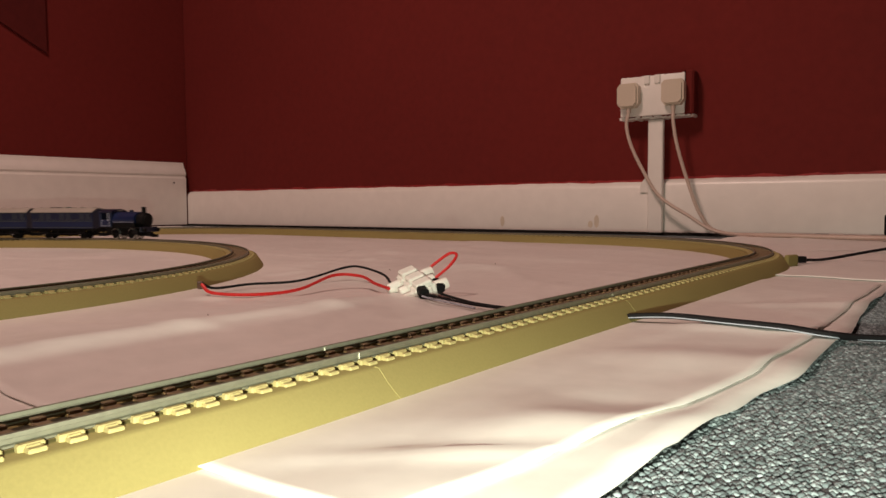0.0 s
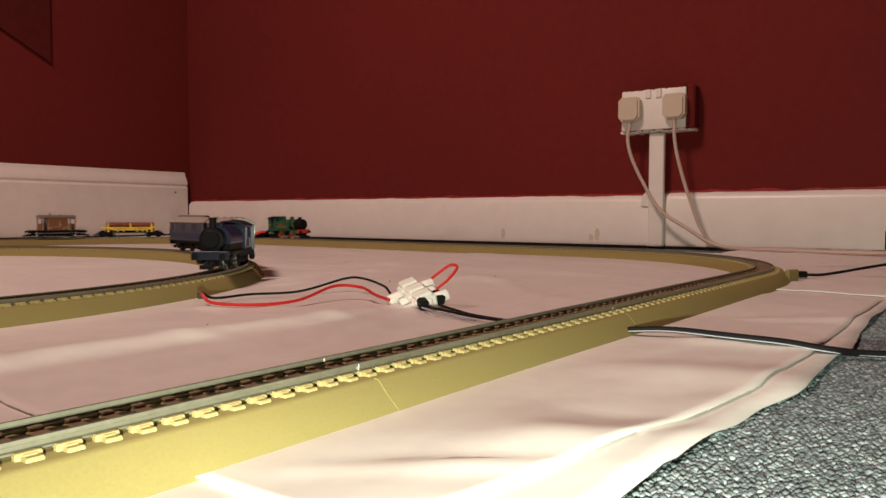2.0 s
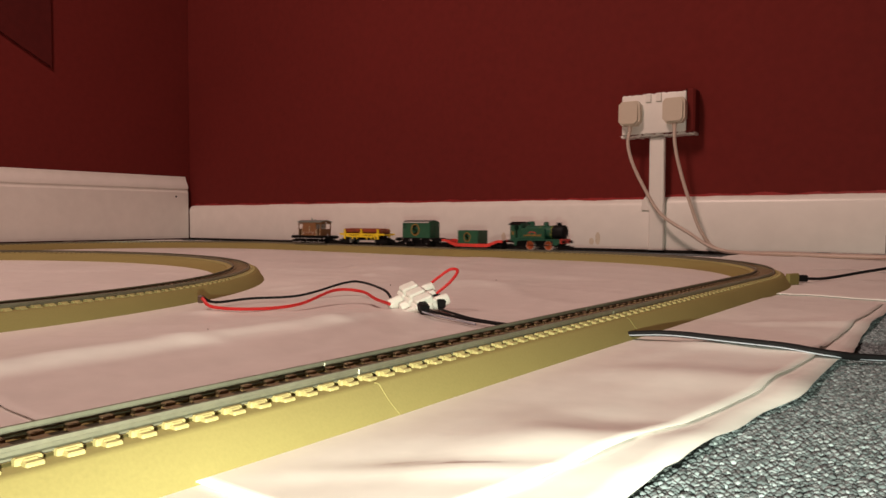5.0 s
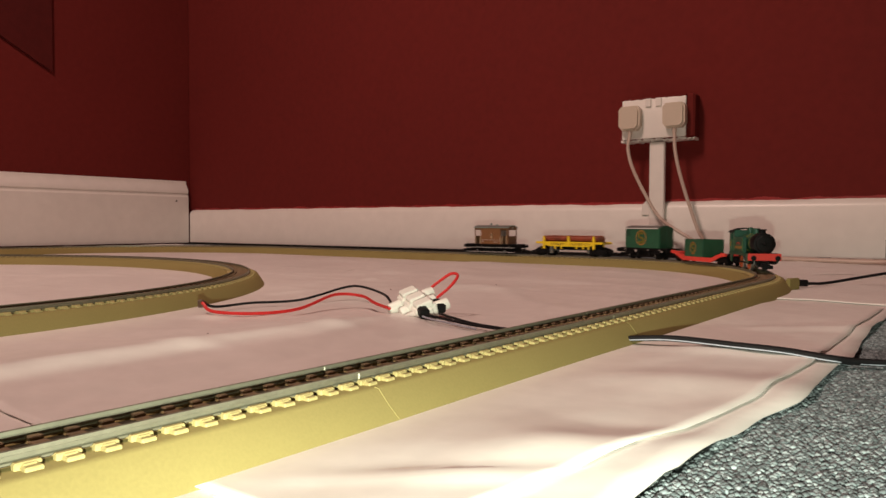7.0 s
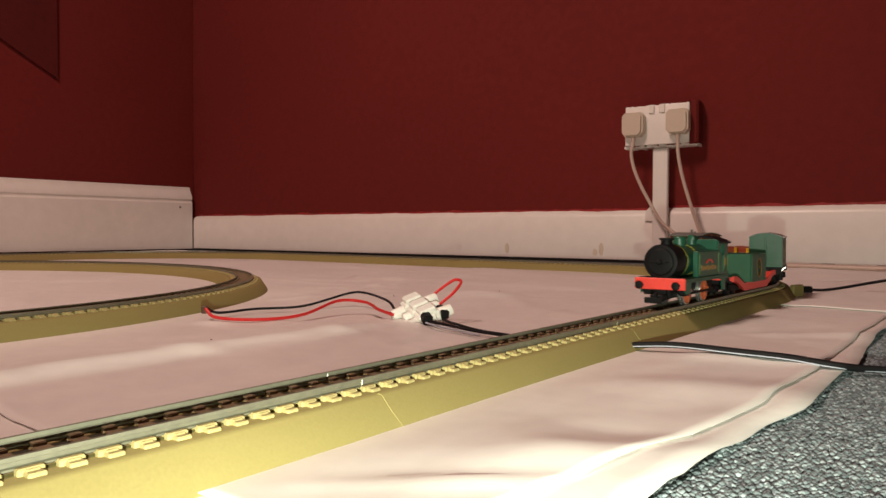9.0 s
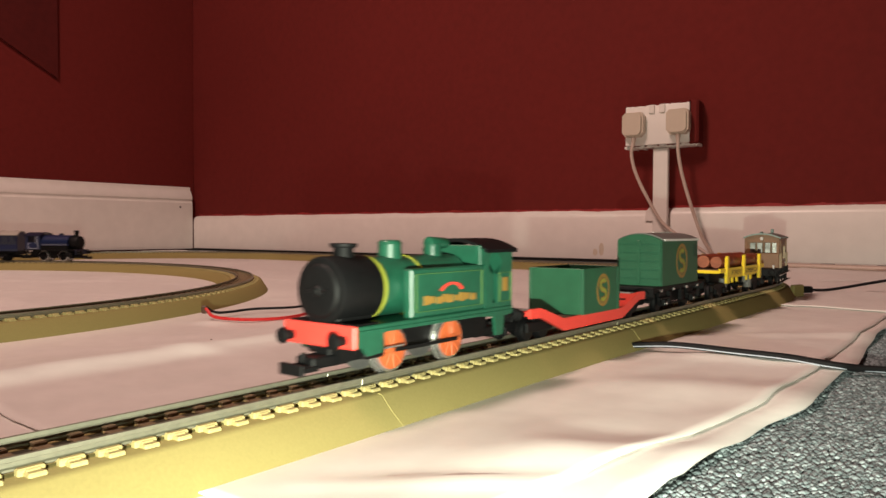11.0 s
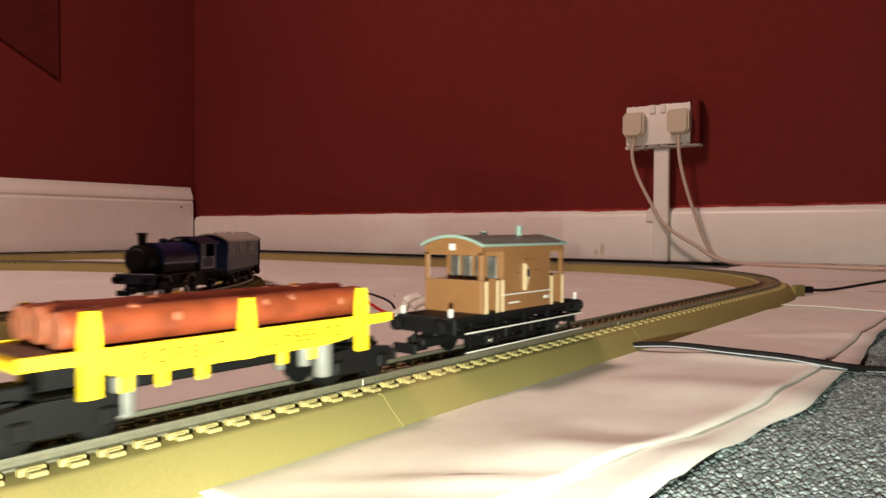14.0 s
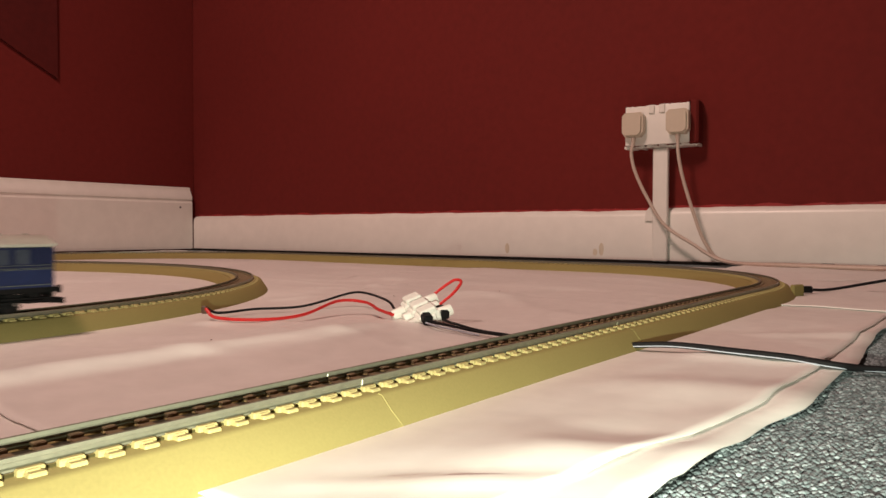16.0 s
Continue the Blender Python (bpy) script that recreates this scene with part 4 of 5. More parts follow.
def red_wagon():
    root = tagged(new("well_wagon"), "bright red model well wagon with a dropped middle deck", "model wagon", "rolling stock")
    w = 0.0150
    out = [(0.0665, 0.0158), (0.0665, 0.0115), (0.0575, 0.0112), (0.0345, 0.0028), (-0.0345, 0.0028), (-0.0575, 0.0112), (-0.0665, 0.0115), (-0.0665, 0.0158), (-0.0575, 0.0158), (-0.0345, 0.0088), (0.0345, 0.0088), (0.0575, 0.0158)]
    for s in (-1, 1):
        bm = B()
        prism(bm, out, s * w - 0.0009, s * w + 0.0009, "y")
        part("side_girder", bm, "vermilion", root, "red side girder")
    bm = B()
    deck = [(0.0665, 0.0146), (0.0575, 0.0146), (0.0345, 0.0076), (-0.0345, 0.0076), (-0.0575, 0.0146), (-0.0665, 0.0146), (-0.0665, 0.0125), (-0.0575, 0.0125), (-0.0345, 0.0050), (0.0345, 0.0050), (0.0575, 0.0125), (0.0665, 0.0125)]
    prism(bm, deck, -w + 0.001, w - 0.001, "y")
    part("deck", bm, "vermilion", root, "red deck")
    for i in range(11):
        x = -0.031 + 0.0062 * i
        slab("plank", (x - 0.0028, x + 0.0028, -w + 0.0012, w - 0.0012, 0.0074, 0.0082), "brown_edge", root, "", 0.0002)
    for x in (-0.0615, 0.0615):
        slab("end_plate", (x - 0.0030, x + 0.0030, -0.010, 0.010, 0.0144, 0.0152), "grey_roof", root)
    ws = []
    for c in (-0.0515, 0.0515):
        bm = B()
        for s in (-1, 1):
            box(bm, c - 0.0125, c + 0.0125, s * 0.0112 - 0.0008, s * 0.0112 + 0.0008, 0.0040, 0.0092, bevel=0.0006)
        box(bm, c - 0.004, c + 0.004, -0.011, 0.011, 0.0075, 0.0124)
        part("bogie_frame", bm, "black", root)
        ws += [wheelset(root, c + k * 0.0075, 0.0050, "black") for k in (-1, 1)]
    for s in (-1, 1):
        coupling(root, s * 0.0665, s)
        buffers(root, s * 0.0665, s, 0.0135, 0.0110)
    return root, [(q, 0.0050) for q in ws]


def crate():
    root = tagged(new("open_crate"), "open green crate with orange oval emblem on the red wagon", "container", "green containers")
    L, W, H, t = 0.0223, 0.0160, 0.0242, 0.0012
    for s in (-1, 1):
        slab("side_panel", (-L, L, s * W - (t if s > 0 else 0), s * W + (t if s < 0 else 0), 0, H), "crate_green", root, "", 0.0004)
        slab("end_panel", (s * L - (t if s > 0 else 0), s * L + (t if s < 0 else 0), -W + t, W - t, 0, H), "crate_green", root, "", 0.0003)
        emblem(root, -0.0015, s * W, H * 0.50, 0.0078, 0.0088, s)
        for k in (-1, 1):
            slab("corner_strip", (k * (L - 0.0016) - 0.0012, k * (L - 0.0016) + 0.0012, s * W - 0.0003, s * W + 0.0003, 0.0004, H - 0.0004), "crate_green", root, "", 0)
    slab("bottom", (-L + t, L - t, -W + t, W - t, 0, t), "dark_inside", root, "dark inside")
    return root


def container_wagon():
    root = tagged(new("flat_wagon"), "black four-wheeled model flat wagon", "model wagon", "rolling stock")
    ws = underframe(root, 0.0470, (0.0255, -0.0255), 0.0058, 0.0168)
    slab("deck", (-0.0475, 0.0475, -0.0150, 0.0150, 0.0150, 0.0170), "black", root)
    for s in (-1, 1):
        coupling(root, s * 0.0475, s)
        buffers(root, s * 0.0482, s, 0.0130, 0.0110)
        for x in (-0.034, -0.012, 0.012, 0.034):
            slab("clip", (x - 0.0012, x + 0.0012, s * 0.0150 - 0.0004, s * 0.0150 + 0.0004, 0.0135, 0.0150), "steel", root, "small bright clip", 0)
    return root, [(q, 0.0058) for q in ws]


def covered_container():
    root = tagged(new("roofed_container"), "green roofed container with a pale roof rim and orange emblem", "container", "green containers")
    L, W, H = 0.0342, 0.0150, 0.0290
    bm = B()
    top = arched(W, H, 0.0330)
    prism(bm, [(-W - 0.0004, 0.0), (W + 0.0004, 0.0)] + top[::-1], -L, L, "x")
    bmesh.ops.bevel(bm, geom=[e for e in bm.edges if abs(e.verts[0].co.z - e.verts[1].co.z) > 0.01], offset=0.0008, segments=2, affect="EDGES")
    part("body", bm, "crate_green", root)
    bm = B()
    r = arched(W + 0.0008, H + 0.0006, 0.0338)
    prism(bm, [(y, z) for y, z in r] + [(y, z - 0.0010) for y, z in reversed(r)], -L + 0.0003, L - 0.0030, "x")
    part("roof", bm, "grey_roof", root, "grey arched roof")
    for s in (-1, 1):
        slab("roof_rim", (-L + 0.0006, L - 0.0030, s * (W + 0.0008) - 0.0005, s * (W + 0.0008) + 0.0005, H - 0.0004, H + 0.0010), "white_line", root, "pale rim", 0.0002)
        emblem(root, -0.0020, s * (W + 0.0002), 0.0152, 0.0106, 0.0116, s)
        slab("hatch", (-L + 0.0022, -L + 0.0095, s * W - 0.0004, s * W + 0.0003, 0.0175, 0.0262), "hatch_green", root, "dark green hatch plate", 0)
        slab("end_rib", (s * L - 0.0006, s * L + 0.0006, -0.0010, 0.0010, 0.001, H), "crate_green", root, "", 0.0002)
        bm = B()
        for k in range(5):
            z = 0.0045 + 0.0055 * k
            box(bm, s * L - 0.0003, s * L + 0.0003, -W + 0.0015, W - 0.0015, z, z + 0.0003)
        part("plank_line", bm, "green", root)
    slab("vent_strip", (-0.020, 0.014, -0.0020, 0.0020, 0.0332, 0.0344), "white_line", root, "pale roof strip", 0.0003)
    return root


def lumber_wagon():
    root = tagged(new("lumber_wagon"), "yellow model bolster wagon with upright stakes and black bogies", "model wagon", "rolling stock")
    slab("deck", (-0.0617, 0.0617, -0.0152, 0.0152, 0.0198, 0.0222), "yellow", root)
    for i in range(13):
        x = -0.054 + 0.009 * i
        slab("plank", (x - 0.0042, x + 0.0042, -0.0140, 0.0140, 0.0221, 0.0228), "brown_edge", root, "dark deck plank", 0.0002)
    for s in (-1, 1):
        bm = B()
        prism(bm, [(0.0617, 0.0235), (0.0617, 0.0205), (0.048, 0.0200), (0.040, 0.0165), (0.030, 0.0155), (-0.030, 0.0155), (-0.040, 0.0165), (-0.048, 0.0200), (-0.0617, 0.0205), (-0.0617, 0.0235)][::-1], s * 0.0160 - 0.0008, s * 0.0160 + 0.0008, "y")
        part("side_sill", bm, "yellow", root)
        for x in (-0.0463, 0.0005, 0.0460):
            bm = B()
            z0 = 0.0118 if abs(x) > 0.01 else 0.0155
            prism(bm, [(x - 0.0022, z0), (x + 0.0022, z0), (x + 0.0022, 0.0260), (x + 0.0014, 0.0328), (x - 0.0014, 0.0328), (x - 0.0022, 0.0260)], s * 0.0168 - 0.0011, s * 0.0168 + 0.0011, "y")
            part("stake", bm, "yellow", root, "yellow stake")
        for x in (-0.026, -0.014, 0.014, 0.026, 0.036):
            slab("hook", (x - 0.0015, x + 0.0015, s * 0.0150 - 0.0008, s * 0.0150 + 0.0008, 0.0115, 0.0160), "yellow", root, "", 0.0003)
        turn = Matrix.Translation((0, s * 0.0169, 0.0195)) @ (pose(0, 0, 0, 90, 0, 0) if s < 0 else pose(0, 0, 0, 90, 0, 180))
        for x, text, wd in ((0.0205, "FOREST", 0.026), (-0.0215, "LUMBER CO", 0.032)):
            m = Matrix.Translation((x if s > 0 else -x, 0, 0)) @ turn
            letters("lettering", text, 0.0052, "print_brown", root, m, 0.00008, "dark printed lettering", wd)
    bm = B()
    box(bm, -0.052, 0.052, -0.0050, 0.0050, 0.0130, 0.0198)
    box(bm, -0.068, 0.068, -0.0030, 0.0030, 0.0095, 0.0130, bevel=0.0006)
    part("centre_beam", bm, "black", root, "black centre beam")
    for x, r, z in ((0.034, 0.0030, 0.0045), (-0.027, 0.0022, 0.0085), (-0.035, 0.0032, 0.0040)):
        for s in (-1, 1):
            part("tank", rod(B(), (x, s * 0.0100, z), (x, s * 0.0100, 0.0150), r, seg=18, bevel=0.0005), "grey_roof", root, "dark grey drum")
    ws = []
    for c in (-0.0500, 0.0500):
        bm = B()
        for s in (-1, 1):
            prism(bm, [(c - 0.0165, 0.0105), (c - 0.0165, 0.0060), (c - 0.006, 0.0035), (c + 0.006, 0.0035), (c + 0.0165, 0.0060), (c + 0.0165, 0.0105), (c + 0.006, 0.0120), (c - 0.006, 0.0120)], s * 0.0115 - 0.0010, s * 0.0115 + 0.0010, "y")
            for k in (-1, 1):
                box(bm, c + k * 0.0105 - 0.0022, c + k * 0.0105 + 0.0022, s * 0.0130 - 0.0012, s * 0.0130 + 0.0012, 0.0040, 0.0085, bevel=0.0005)
        box(bm, c - 0.005, c + 0.005, -0.0110, 0.0110, 0.0080, 0.0125, bevel=0.0005)
        part("bogie_frame", bm, "black", root, "black bogie")
        ws += [wheelset(root, c + k * 0.0105, 0.0056, "black") for k in (-1, 1)]
    for s in (-1, 1):
        coupling(root, s * 0.0640, s)
    return root, [(q, 0.0056) for q in ws]


def log_load():
    """Three moulded logs; each is a thing of its own."""
    made = []
    for k, (y, z, r) in enumerate(((-0.0098, 0.0051, 0.0050), (0.0, 0.0054, 0.0053), (0.0098, 0.0050, 0.0049))):
        ob = tagged(new("log"), "reddish brown moulded log with knots on the yellow wagon", "log", "stacked logs")
        bm, rings, n = B(), [], 16
        for i in range(25):
            x = -0.0505 + 0.101 * i / 24
            ring = []
            for j in range(n):
                a = 6.2832 * j / n
                rr = r * (1 + 0.07 * noise.noise((x * 90, math.cos(a) * 2 + 4 * k, math.sin(a) * 2)))
                ring.append(bm.verts.new((x, y + rr * math.cos(a), z + rr * math.sin(a))))
            rings.append(ring)
        for a, b in zip(rings, rings[1:]):
            for j in range(n):
                bm.faces.new((a[j], a[(j + 1) % n], b[(j + 1) % n], b[j]))
        bmesh.ops.recalc_face_normals(bm, faces=bm.faces[:])
        part("bark", bm, "log", ob)
        for s in (-1, 1):
            part("cut_end", rod(B(), (s * 0.0502, y, z), (s * 0.0508, y, z), r * 0.94, r * 0.90, 16), "log_end", ob, "pale cut end")
        bm = B()
        for i in range(8):
            x, a = -0.042 + 0.012 * i + 0.003 * math.sin(i * 5 + k), 0.4 + 1.1 * math.sin(i * 2.3 + k)
            rod(bm, (x, y + r * 0.95 * math.sin(a), z + r * 0.95 * math.cos(a)), (x, y + r * 1.07 * math.sin(a), z + r * 1.07 * math.cos(a)), 0.0014, 0.0009, 8)
        part("knot", bm, "log_end", ob, "pale worn knots")
        made.append(ob)
    return made


def brake_van():
    root = tagged(new("brake_van"), "tan model brake van with open end verandas and white-edged footboards", "model wagon", "rolling stock")
    ws = underframe(root, 0.0530, (0.0290, -0.0290), 0.0058, 0.0165, 0.0118)
    slab("platform", (-0.0540, 0.0540, -0.0152, 0.0152, 0.0150, 0.0172), "black", root, "black end platforms")
    for s in (-1, 1):
        for z, x in ((0.0112, 0.0500), (0.0035, 0.0500)):
            bm = B()
            box(bm, -x, x, s * 0.0163 - 0.0016, s * 0.0163 + 0.0016, z - 0.0006, z, bevel=0.0002)
            fb = part("footboard", bm, "black", root)
            slab("edge_line", (-x, x, s * 0.0179 - 0.0002, s * 0.0179 + 0.0002, z - 0.0006, z + 0.0000), "white_line", fb, "white painted edge", 0)
        for x in (-0.042, -0.022, 0.0, 0.022, 0.042):
            slab("step_bracket", (x - 0.0008, x + 0.0008, s * 0.0146 - 0.0006, s * 0.0146 + 0.0006, 0.0030, 0.0150), "black", root, "", 0)
        y0, y1 = s * 0.0155 - (0.0011 if s > 0 else 0), s * 0.0155 + (0.0011 if s < 0 else 0)
        # side: closed middle, doorway gaps, end veranda panels
        slab("side_wall", (-0.0215, 0.0190, y0, y1, 0.0172, 0.0431), "tan", root, "", 0)
        slab("cantrail", (-0.0345, 0.0345, y0, y1, 0.0431, 0.0462), "tan", root, "", 0)
        for e in (-1, 1):
            slab("corner_post", (e * 0.0338 - 0.0007, e * 0.0338 + 0.0007, y0, y1, 0.0172, 0.0431), "tan", root, "", 0)
        bm = B()
        for x0, x1, z in ((0.0060, 0.0085, 0.0335), (-0.0110, -0.0080, 0.0340)):
            box(bm, x0, x1, s * 0.0155 - 0.0002, s * 0.0155 + 0.0003, z, z + 0.0004)
        part("door_hinge", bm, "brown_edge", root, "small dark hinge mark")
        slab("body_line", (-0.0215, 0.0212, s * 0.0157 - 0.0002, s * 0.0157 + 0.0002, 0.0240, 0.0245), "white_line", root, "white lining", 0)
        for x in (0.0328, 0.0243, 0.0203, -0.0225, -0.0330):
            slab("handrail", (x - 0.0007, x + 0.0007, s * 0.0160 - 0.0006, s * 0.0160 + 0.0006, 0.0170, 0.0310), "tan_light", root, "cream painted handrail", 0.0003)
        bars(root, [(0.012, 0.0075), (0.0145, 0.0065)], s * 0.0157, 0.0205, 0.0008, "white_line", s)
        bars(root, [(-0.0165, -0.0195), (-0.016, -0.0200)], s * 0.0157, 0.0212, 0.0014, "white_line", s)
        bm = B()
        prism(bm, [(-0.0050, 0.0390), (-0.0050, 0.0252), (0.0030, 0.0252), (0.0030, 0.0390)], s * 0.0158 - 0.0002, s * 0.0158 + 0.0003, "y")
        part("ducket", bm, "tan", root, "recessed side lookout panel")
        bm = B()
        prism(bm, [(0.0036, 0.0375), (0.0036, 0.0255), (0.0030, 0.0255), (0.0002, 0.0315), (0.0002, 0.0345)], s * 0.0168 - 0.0010, s * 0.0168 + 0.0008, "y")
        part("lookout", bm, "tan_light", root, "cream lookout flare")
        slab("lookout_glass", (0.0010, 0.0030, s * 0.0176 - 0.0003, s * 0.0176 + 0.0003, 0.0315, 0.0350), "dark_inside", root, "dark lookout window", 0)
    for e in (-1, 1):
        bm = B()
        x0, x1 = e * 0.0345 - 0.0006, e * 0.0345 + 0.0006
        box(bm, x0, x1, -0.0150, 0.0150, 0.0172, 0.0312, bevel=0.0003)
        for y in (-0.0142, 0.0142):
            box(bm, x0, x1, y - 0.0012, y + 0.0012, 0.0312, 0.0430, bevel=0.0003)
        top = arched(0.0155, 0.0455, 0.0492)
        prism(bm, [(-0.0155, 0.0418), (0.0155, 0.0418)] + top[::-1], x0, x1, "x")
        part("end_wall", bm, "tan", root, "tan veranda end with open window")
        slab("end_lamp", (e * 0.0355 - 0.0008, e * 0.0355 + 0.0008, -0.0013, 0.0013, 0.0436, 0.0466), "white_line", root, "white lamp block", 0.0004)
        bm = B()
        box(bm, e * 0.0190 - 0.0006, e * 0.0190 + 0.0006, -0.0148, 0.0148, 0.0172, 0.0440, bevel=0.0002)
        part("bulkhead", bm, "tan", root)
        for y in (-0.0100, -0.0035, 0.0035, 0.0100):
            slab("window", (e * 0.0198 - 0.0004, e * 0.0198 + 0.0004, y - 0.0024, y + 0.0024, 0.0312, 0.0410), "glazing", root, "bright glazed window strip", 0.0002)
        for y in (-0.0125, 0.0125):
            slab("lamp_iron", (e * 0.0530 - 0.0007, e * 0.0530 + 0.0007, y - 0.0008, y + 0.0008, 0.0172, 0.0208), "white_line", root, "white lamp block", 0.0003)
        buffers(root, e * 0.0540, e, 0.0138, 0.0115)
        coupling(root, e * 0.0540, e)
    bm = B()
    top = arched(0.0165, 0.0462, 0.0502)
    prism(bm, [(y, z) for y, z in top] + [(y, z - 0.0009) for y, z in reversed(top)], -0.0362, 0.0362, "x")
    part("roof", bm, "grey_roof", root, "grey arched roof")
    for s in (-1, 1):
        slab("roof_edge", (-0.0363, 0.0363, s * 0.0164 - 0.0006, s * 0.0164 + 0.0006, 0.0454, 0.0466), "roof_edge", root, "pale green roof edge", 0.0002)
        bm = B()
        r = arched(0.0166, 0.0464, 0.0504)
        prism(bm, [(y, z) for y, z in r] + [(y, z - 0.0013) for y, z in reversed(r)], s * 0.0362 - 0.0004, s * 0.0362 + 0.0004, "x")
        part("roof_edge", bm, "roof_edge", root, "pale green roof edge")
    part("chimney", rod(B(), (-0.0120, 0.004, 0.0495), (-0.0120, 0.004, 0.0545), 0.0016, 0.0015, 12), "roof_edge", root, "pale stove chimney")
    part("vent", rod(B(), (0.0060, -0.004, 0.0494), (0.0060, -0.004, 0.0518), 0.0020, 0.0014, 12), "roof_edge", root, "pale roof vent")
    return root, [(q, 0.0058) for q in ws]


def blue_loco():
    root = tagged(new("saddle_tank_locomotive"), "dark blue model saddle tank locomotive with white lining", "model locomotive", "rolling stock")
    slab("running_plate", (-0.046, 0.0465, -0.0160, 0.0160, 0.0170, 0.0186), "black", root)
    slab("buffer_beam", (0.0455, 0.0475, -0.0170, 0.0170, 0.0110, 0.0190), "navy", root)
    buffers(root, 0.0475, 1, 0.0145, 0.0125)
    coupling(root, 0.0475, 1)
    coupling(root, -0.046, -1)
    bm = B()
    rod(bm, (0.0440, 0, 0.0295), (0.0300, 0, 0.0295), 0.0110, seg=30, bevel=0.0008)
    rod(bm, (0.0440, 0, 0.0295), (0.0454, 0, 0.0295), 0.0085, 0.0075, 24)
    box(bm, 0.032, 0.0435, -0.0070, 0.0070, 0.0186, 0.0240)
    part("smokebox", bm, "black", root, "black smokebox")
    bm = B()
    rod(bm, (0.0370, 0, 0.0390), (0.0370, 0, 0.0485), 0.0030, 0.0034, 16)
    rod(bm, (0.0370, 0, 0.0480), (0.0370, 0, 0.0496), 0.0042, 0.0040, 16, 0.0004)
    part("chimney", bm, "black", root, "tall black chimney")
    bm = B()
    n = 16
    sec = [(0.0145 * math.cos(radians(-18 + 216 * i / n)), 0.0290 + 0.0130 * math.sin(radians(-18 + 216 * i / n))) for i in range(n + 1)]
    prism(bm, sec, -0.0180, 0.0300, "x")
    part("saddle_tank", bm, "blue", root, "blue saddle tank")
    for s in (-1, 1):
        bm = B()
        box(bm, -0.0165, 0.0290, s * 0.0141 - 0.0002, s * 0.0141 + 0.0004, 0.0262, 0.0266)
        part("lining", bm, "print_grey", root, "pale lining on the tank")
        slab("footwell", (-0.0180, 0.0300, s * 0.0100 - 0.003, s * 0.0100 + 0.003, 0.0186, 0.0250), "black", root)
    bm = B()
    rod(bm, (0.0100, 0, 0.0410), (0.0100, 0, 0.0450), 0.0038, 0.0030, 16, 0.0008)
    part("filler_cap", bm, "navy", root)
    for s in (-1, 1):
        y0, y1 = s * 0.0155 - (0.0012 if s > 0 else 0), s * 0.0155 + (0.0012 if s < 0 else 0)
        bm = B()
        box(bm, -0.0440, -0.0180, y0, y1, 0.0186, 0.0300, bevel=0.0003)
        box(bm, -0.0240, -0.0180, y0, y1, 0.0300, 0.0415, bevel=0.0003)
        box(bm, -0.0440, -0.0400, y0, y1, 0.0300, 0.0415, bevel=0.0003)
        part("cab_side", bm, "blue", root, "blue cab side with open window")
        bm = B()
        yy = s * 0.0157
        for x0, x1, z0, z1 in ((-0.0390, -0.0205, 0.0200, 0.0207), (-0.0390, -0.0383, 0.0200, 0.0290), (-0.0212, -0.0205, 0.0200, 0.0290), (-0.0260, -0.0205, 0.0284, 0.0291), (-0.0390, -0.0345, 0.0284, 0.0291), (-0.0260, -0.0253, 0.0290, 0.0395), (-0.0260, -0.0215, 0.0390, 0.0397), (-0.0222, -0.0215, 0.0290, 0.0395)):
            box(bm, x0, x1, yy - 0.0003, yy + 0.0003, z0, z1)
        part("lining", bm, "print_grey", root, "pale outline on the cab side")
    slab("cab_front", (-0.0195, -0.0180, -0.0150, 0.0150, 0.0186, 0.0430), "navy", root)
    slab("cab_back", (-0.0440, -0.0425, -0.0150, 0.0150, 0.0186, 0.0430), "navy", root)
    bm = B()
    top = arched(0.0168, 0.0415, 0.0465)
    prism(bm, [(y, z) for y, z in top] + [(y, z - 0.0014) for y, z in reversed(top)], -0.0460, -0.0160, "x")
    part("cab_roof", bm, "navy", root, "arched dark roof")
    slab("chassis", (-0.040, 0.040, -0.0060, 0.0060, 0.0050, 0.0172), "black", root)
    ws = [wheelset(root, x, 0.0082, "black", 10) for x in (0.0190, -0.0160)]
    for s in (-1, 1):
        slab("coupling_rod", (-0.0165, 0.0195, s * 0.0120 - 0.0005, s * 0.0120 + 0.0005, 0.0076, 0.0090), "black", root, "", 0.0002)
        slab("cylinder", (0.0260, 0.0380, s * 0.0125 - 0.0030, s * 0.0125 + 0.0030, 0.0070, 0.0140), "black", root, "", 0.0012)
    return root, [(q, 0.0082) for q in ws]


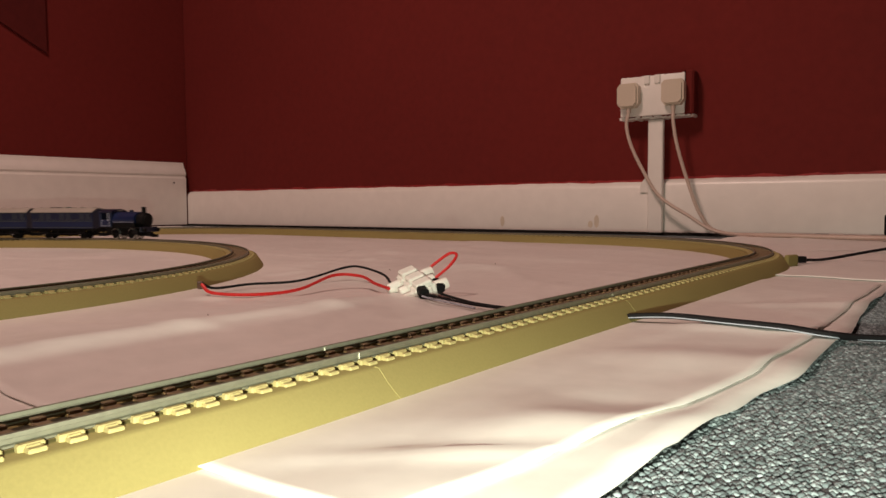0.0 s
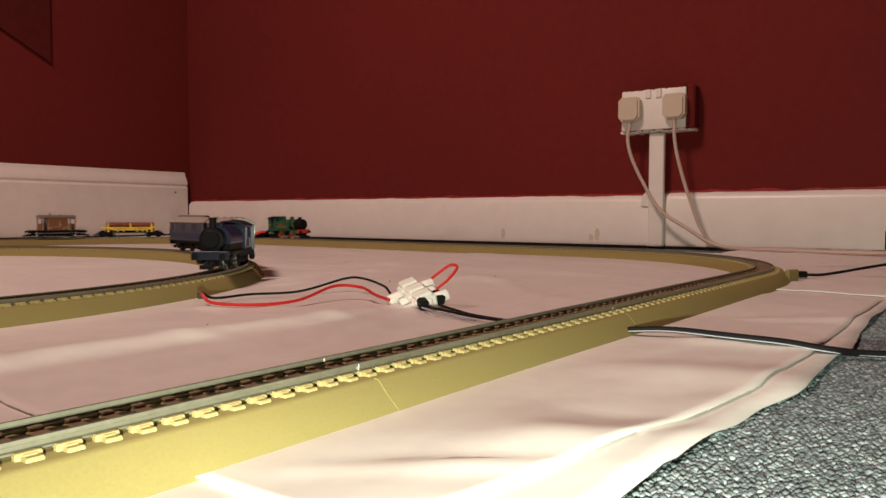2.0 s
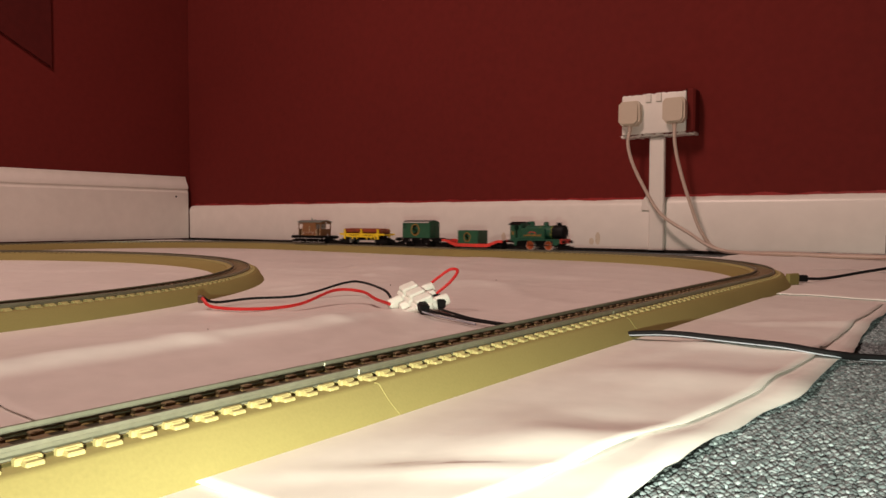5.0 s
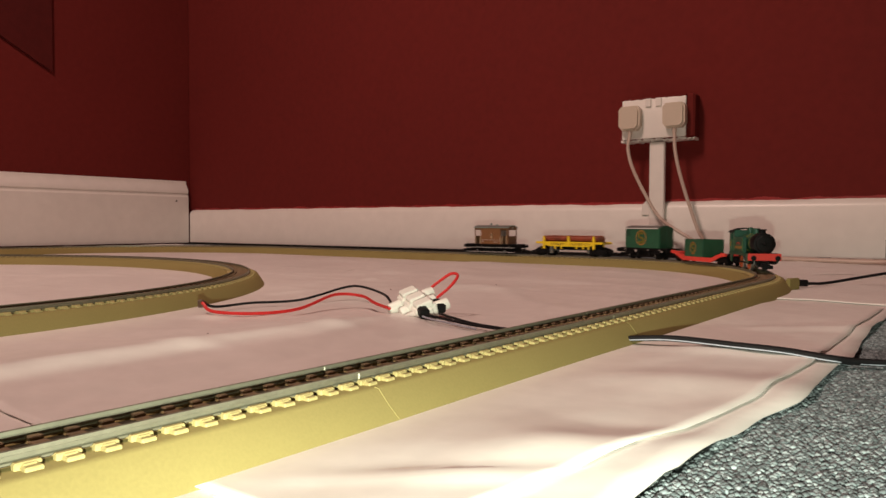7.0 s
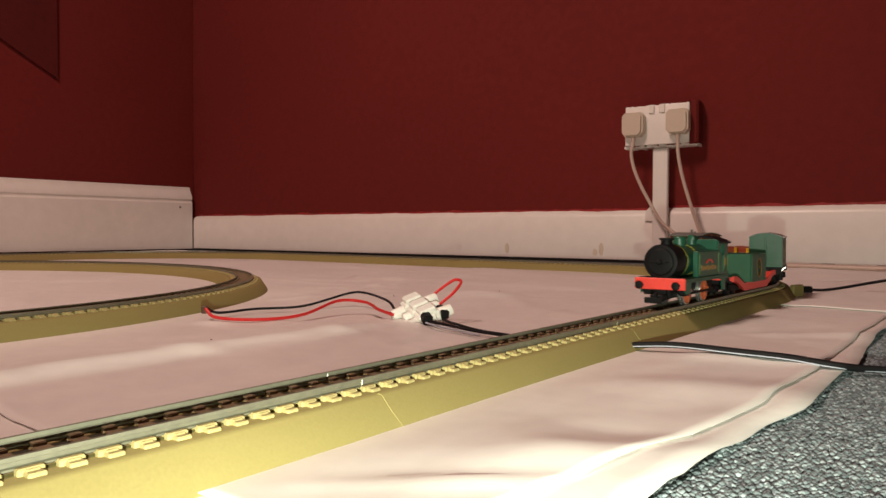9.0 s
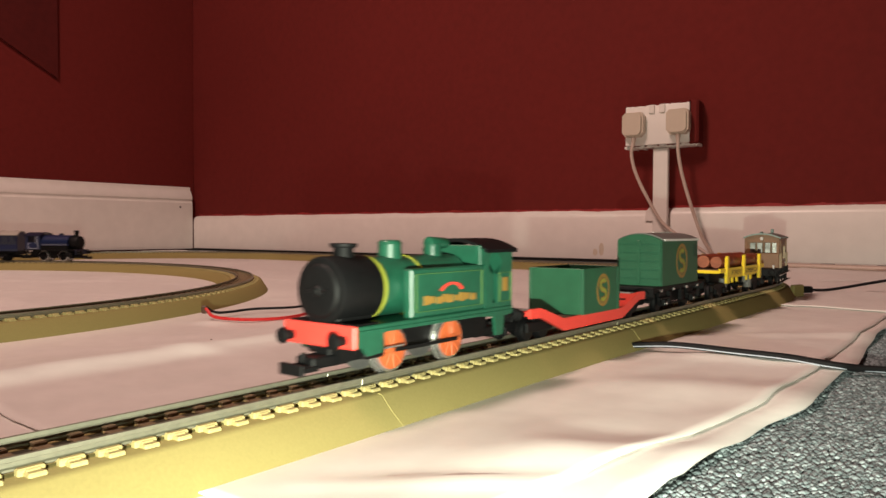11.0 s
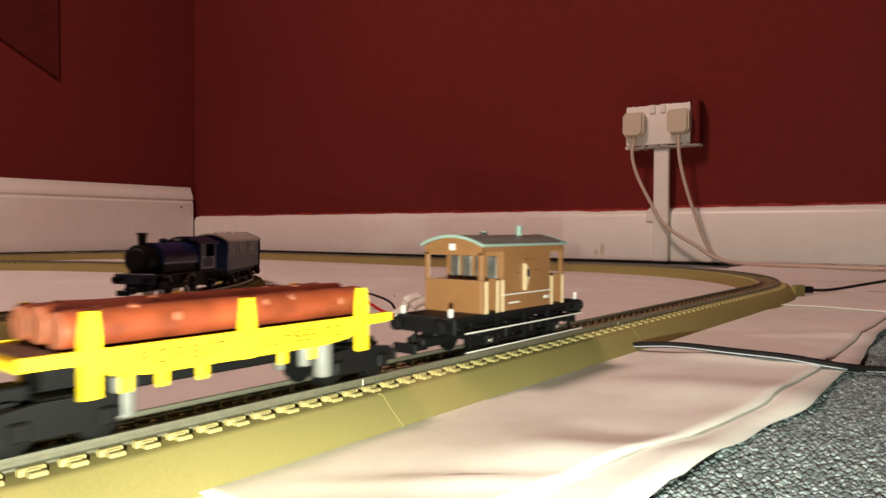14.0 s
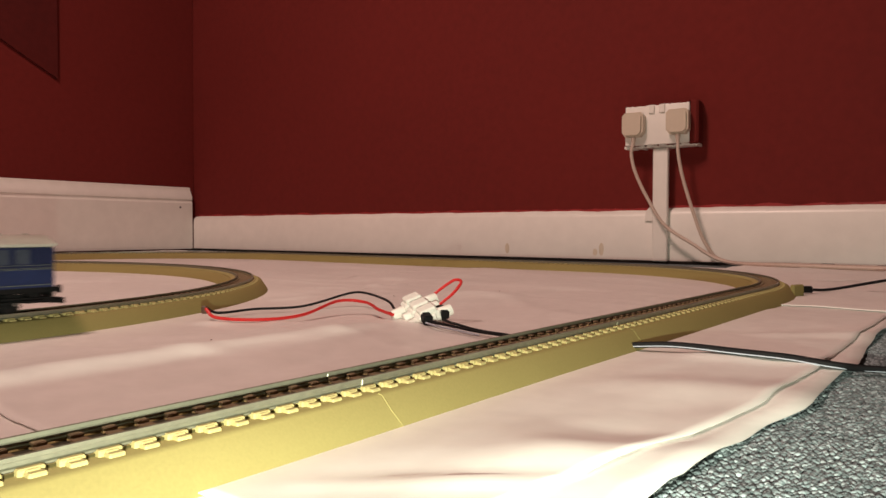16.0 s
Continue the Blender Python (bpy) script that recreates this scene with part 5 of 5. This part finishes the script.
def coach():
    root = tagged(new("passenger_coach"), "royal blue model passenger coach with a cream arched roof", "model coach", "rolling stock")
    L, W = 0.0565, 0.0158
    ws = underframe(root, 0.0555, (0.0330, -0.0330), 0.0060, 0.0160, 0.0118)
    bm = B()
    top = arched(W, 0.0430, 0.0468)
    prism(bm, [(-W, 0.0158), (W, 0.0158)] + top[::-1], -L, L, "x")
    part("body", bm, "blue", root)
    bm = B()
    r = arched(W + 0.0010, 0.0428, 0.0486, 14)
    prism(bm, [(y, z) for y, z in r] + [(y, z - 0.0016) for y, z in reversed(r)], -L - 0.0010, L + 0.0010, "x")
    part("roof", bm, "cream_roof", root, "cream arched roof")
    for k in range(6):
        x = -0.048 + 0.0192 * k
        part("roof_vent", rod(B(), (x, 0.003 if k % 2 else -0.003, 0.0478), (x, 0.003 if k % 2 else -0.003, 0.0496), 0.0014, 0.0010, 10), "cream_roof", root)
    for s in (-1, 1):
        y = s * W
        slab("window_band", (-L + 0.0012, L - 0.0012, y - 0.0002, y + 0.0003, 0.0272, 0.0412), "coach_panel", root, "dark olive window band", 0)
        for k in range(9):
            x = -0.0492 + 0.0123 * k
            slab("window", (x - 0.0042, x + 0.0042, y - 0.0003, y + 0.0006, 0.0306, 0.0395), "pane" if k % 3 else "coach_panel", root, "", 0)
        bm = B()
        for z in (0.0408, 0.0296, 0.0278, 0.0270):
            box(bm, -L + 0.0008, L - 0.0008, y - 0.0003, y + 0.0005, z, z + 0.00025)
        part("lining", bm, "print_gold", root, "thin gold lining")
        slab("waist_line", (-L + 0.0006, L - 0.0006, y - 0.0003, y + 0.0005, 0.0172, 0.0176), "print_gold", root, "thin waist line", 0)
        slab("footboard", (-0.050, 0.050, s * 0.0150 - 0.0016, s * 0.0150 + 0.0016, 0.0072, 0.0078), "black", root, "", 0.0001)
        coupling(root, s * 0.0560, s)
        buffers(root, s * 0.0566, s, 0.0138, 0.0115)
    return root, [(q, 0.0060) for q in ws]


# ---------------------------------------------------------------- build
build_room()
build_papers()
build_pile()
build_marks()
build_socket()
build_wiring()
outer_track = build_track(OUTER, "model railway track on a raised khaki foam bed beside the carpet", None)
inner_track = build_track(INNER, "inner loop of model track on a khaki foam bed", None)
build_joints(outer_track)

GREEN = [(*green_loco(), 0.0, 0.018), (*red_wagon(), 0.138, 0.052), (*container_wagon(), 0.267, 0.026), (*lumber_wagon(), 0.410, 0.050), (*brake_van(), 0.565, 0.030)]
CRATE, COVERED, LOGS = crate(), covered_container(), log_load()
BLUE = [(*blue_loco(), 0.0, 0.018)]
first = coach()
BLUE.append((*first, 0.1180, 0.033))
for gap in (0.2430, 0.3680):
    twin = copy_thing(first[0], pose(0, 0, 0))
    BLUE.append((twin, [(o, 0.0060) for o in twin.children if o.name.startswith("wheelset")], gap, 0.033))

lay_sleepers(OUTER, outer_track, lambda q: q.x > -0.45 and 0.02 < q.y, 0.0094)
lay_sleepers(INNER, inner_track, lambda q: q.x > -0.85 and 0.10 < q.y, 0.0094)


# ---------------------------------------------------------------- movement
def along(table, t):
    return float(np.interp(t, [a for a, b in table], [b for a, b in table]))


GREEN_WAY = [(0.0, -0.490), (1.5, -0.078), (4.2, 0.482), (7.0, 1.140), (8.0, 1.350), (8.5, 1.450), (9.0, 1.526), (11.3, 1.888), (14.0, 2.339), (16.0, 2.660)]
BLUE_WAY = [(0.0, 0.027), (16.0, 0.027 + 0.2745 * 16.0)]


def place(loop, s, base):
    """The pose of a vehicle whose two axles follow the line."""
    (a, _), (b, _) = loop(s + base), loop(s - base)
    m, d = (a + b) / 2, a - b
    return Matrix.Translation((m.x, m.y, RAIL_Z)) @ Matrix.Rotation(math.atan2(d.y, d.x), 4, "Z")


def motions():
    times = [0.2 * k for k in range(81)]
    spin = [k / 30 for k in range(481)]
    for train, loop, way in ((GREEN, OUTER, GREEN_WAY), (BLUE, INNER, BLUE_WAY)):
        for root, wheels, gap, base in train:
            walk(root, [(t, place(loop, along(way, t) - gap, base)) for t in times])
            for w, r in wheels:
                x, z = w.location.x, w.location.z
                walk(w, [(t, Matrix.Translation((x, 0, z)) @ Matrix.Rotation(along(way, t) / r, 4, "Y")) for t in spin])
    for thing, gap, base, dx, dz in ((CRATE, 0.138, 0.052, -0.007, 0.0083), (COVERED, 0.267, 0.026, 0.0, 0.0171), *((o, 0.410, 0.050, 0.0, 0.0230) for o in LOGS)):
        walk(thing, [(t, place(OUTER, along(GREEN_WAY, t) - gap, base) @ Matrix.Translation((dx, 0, dz))) for t in times])


motions()
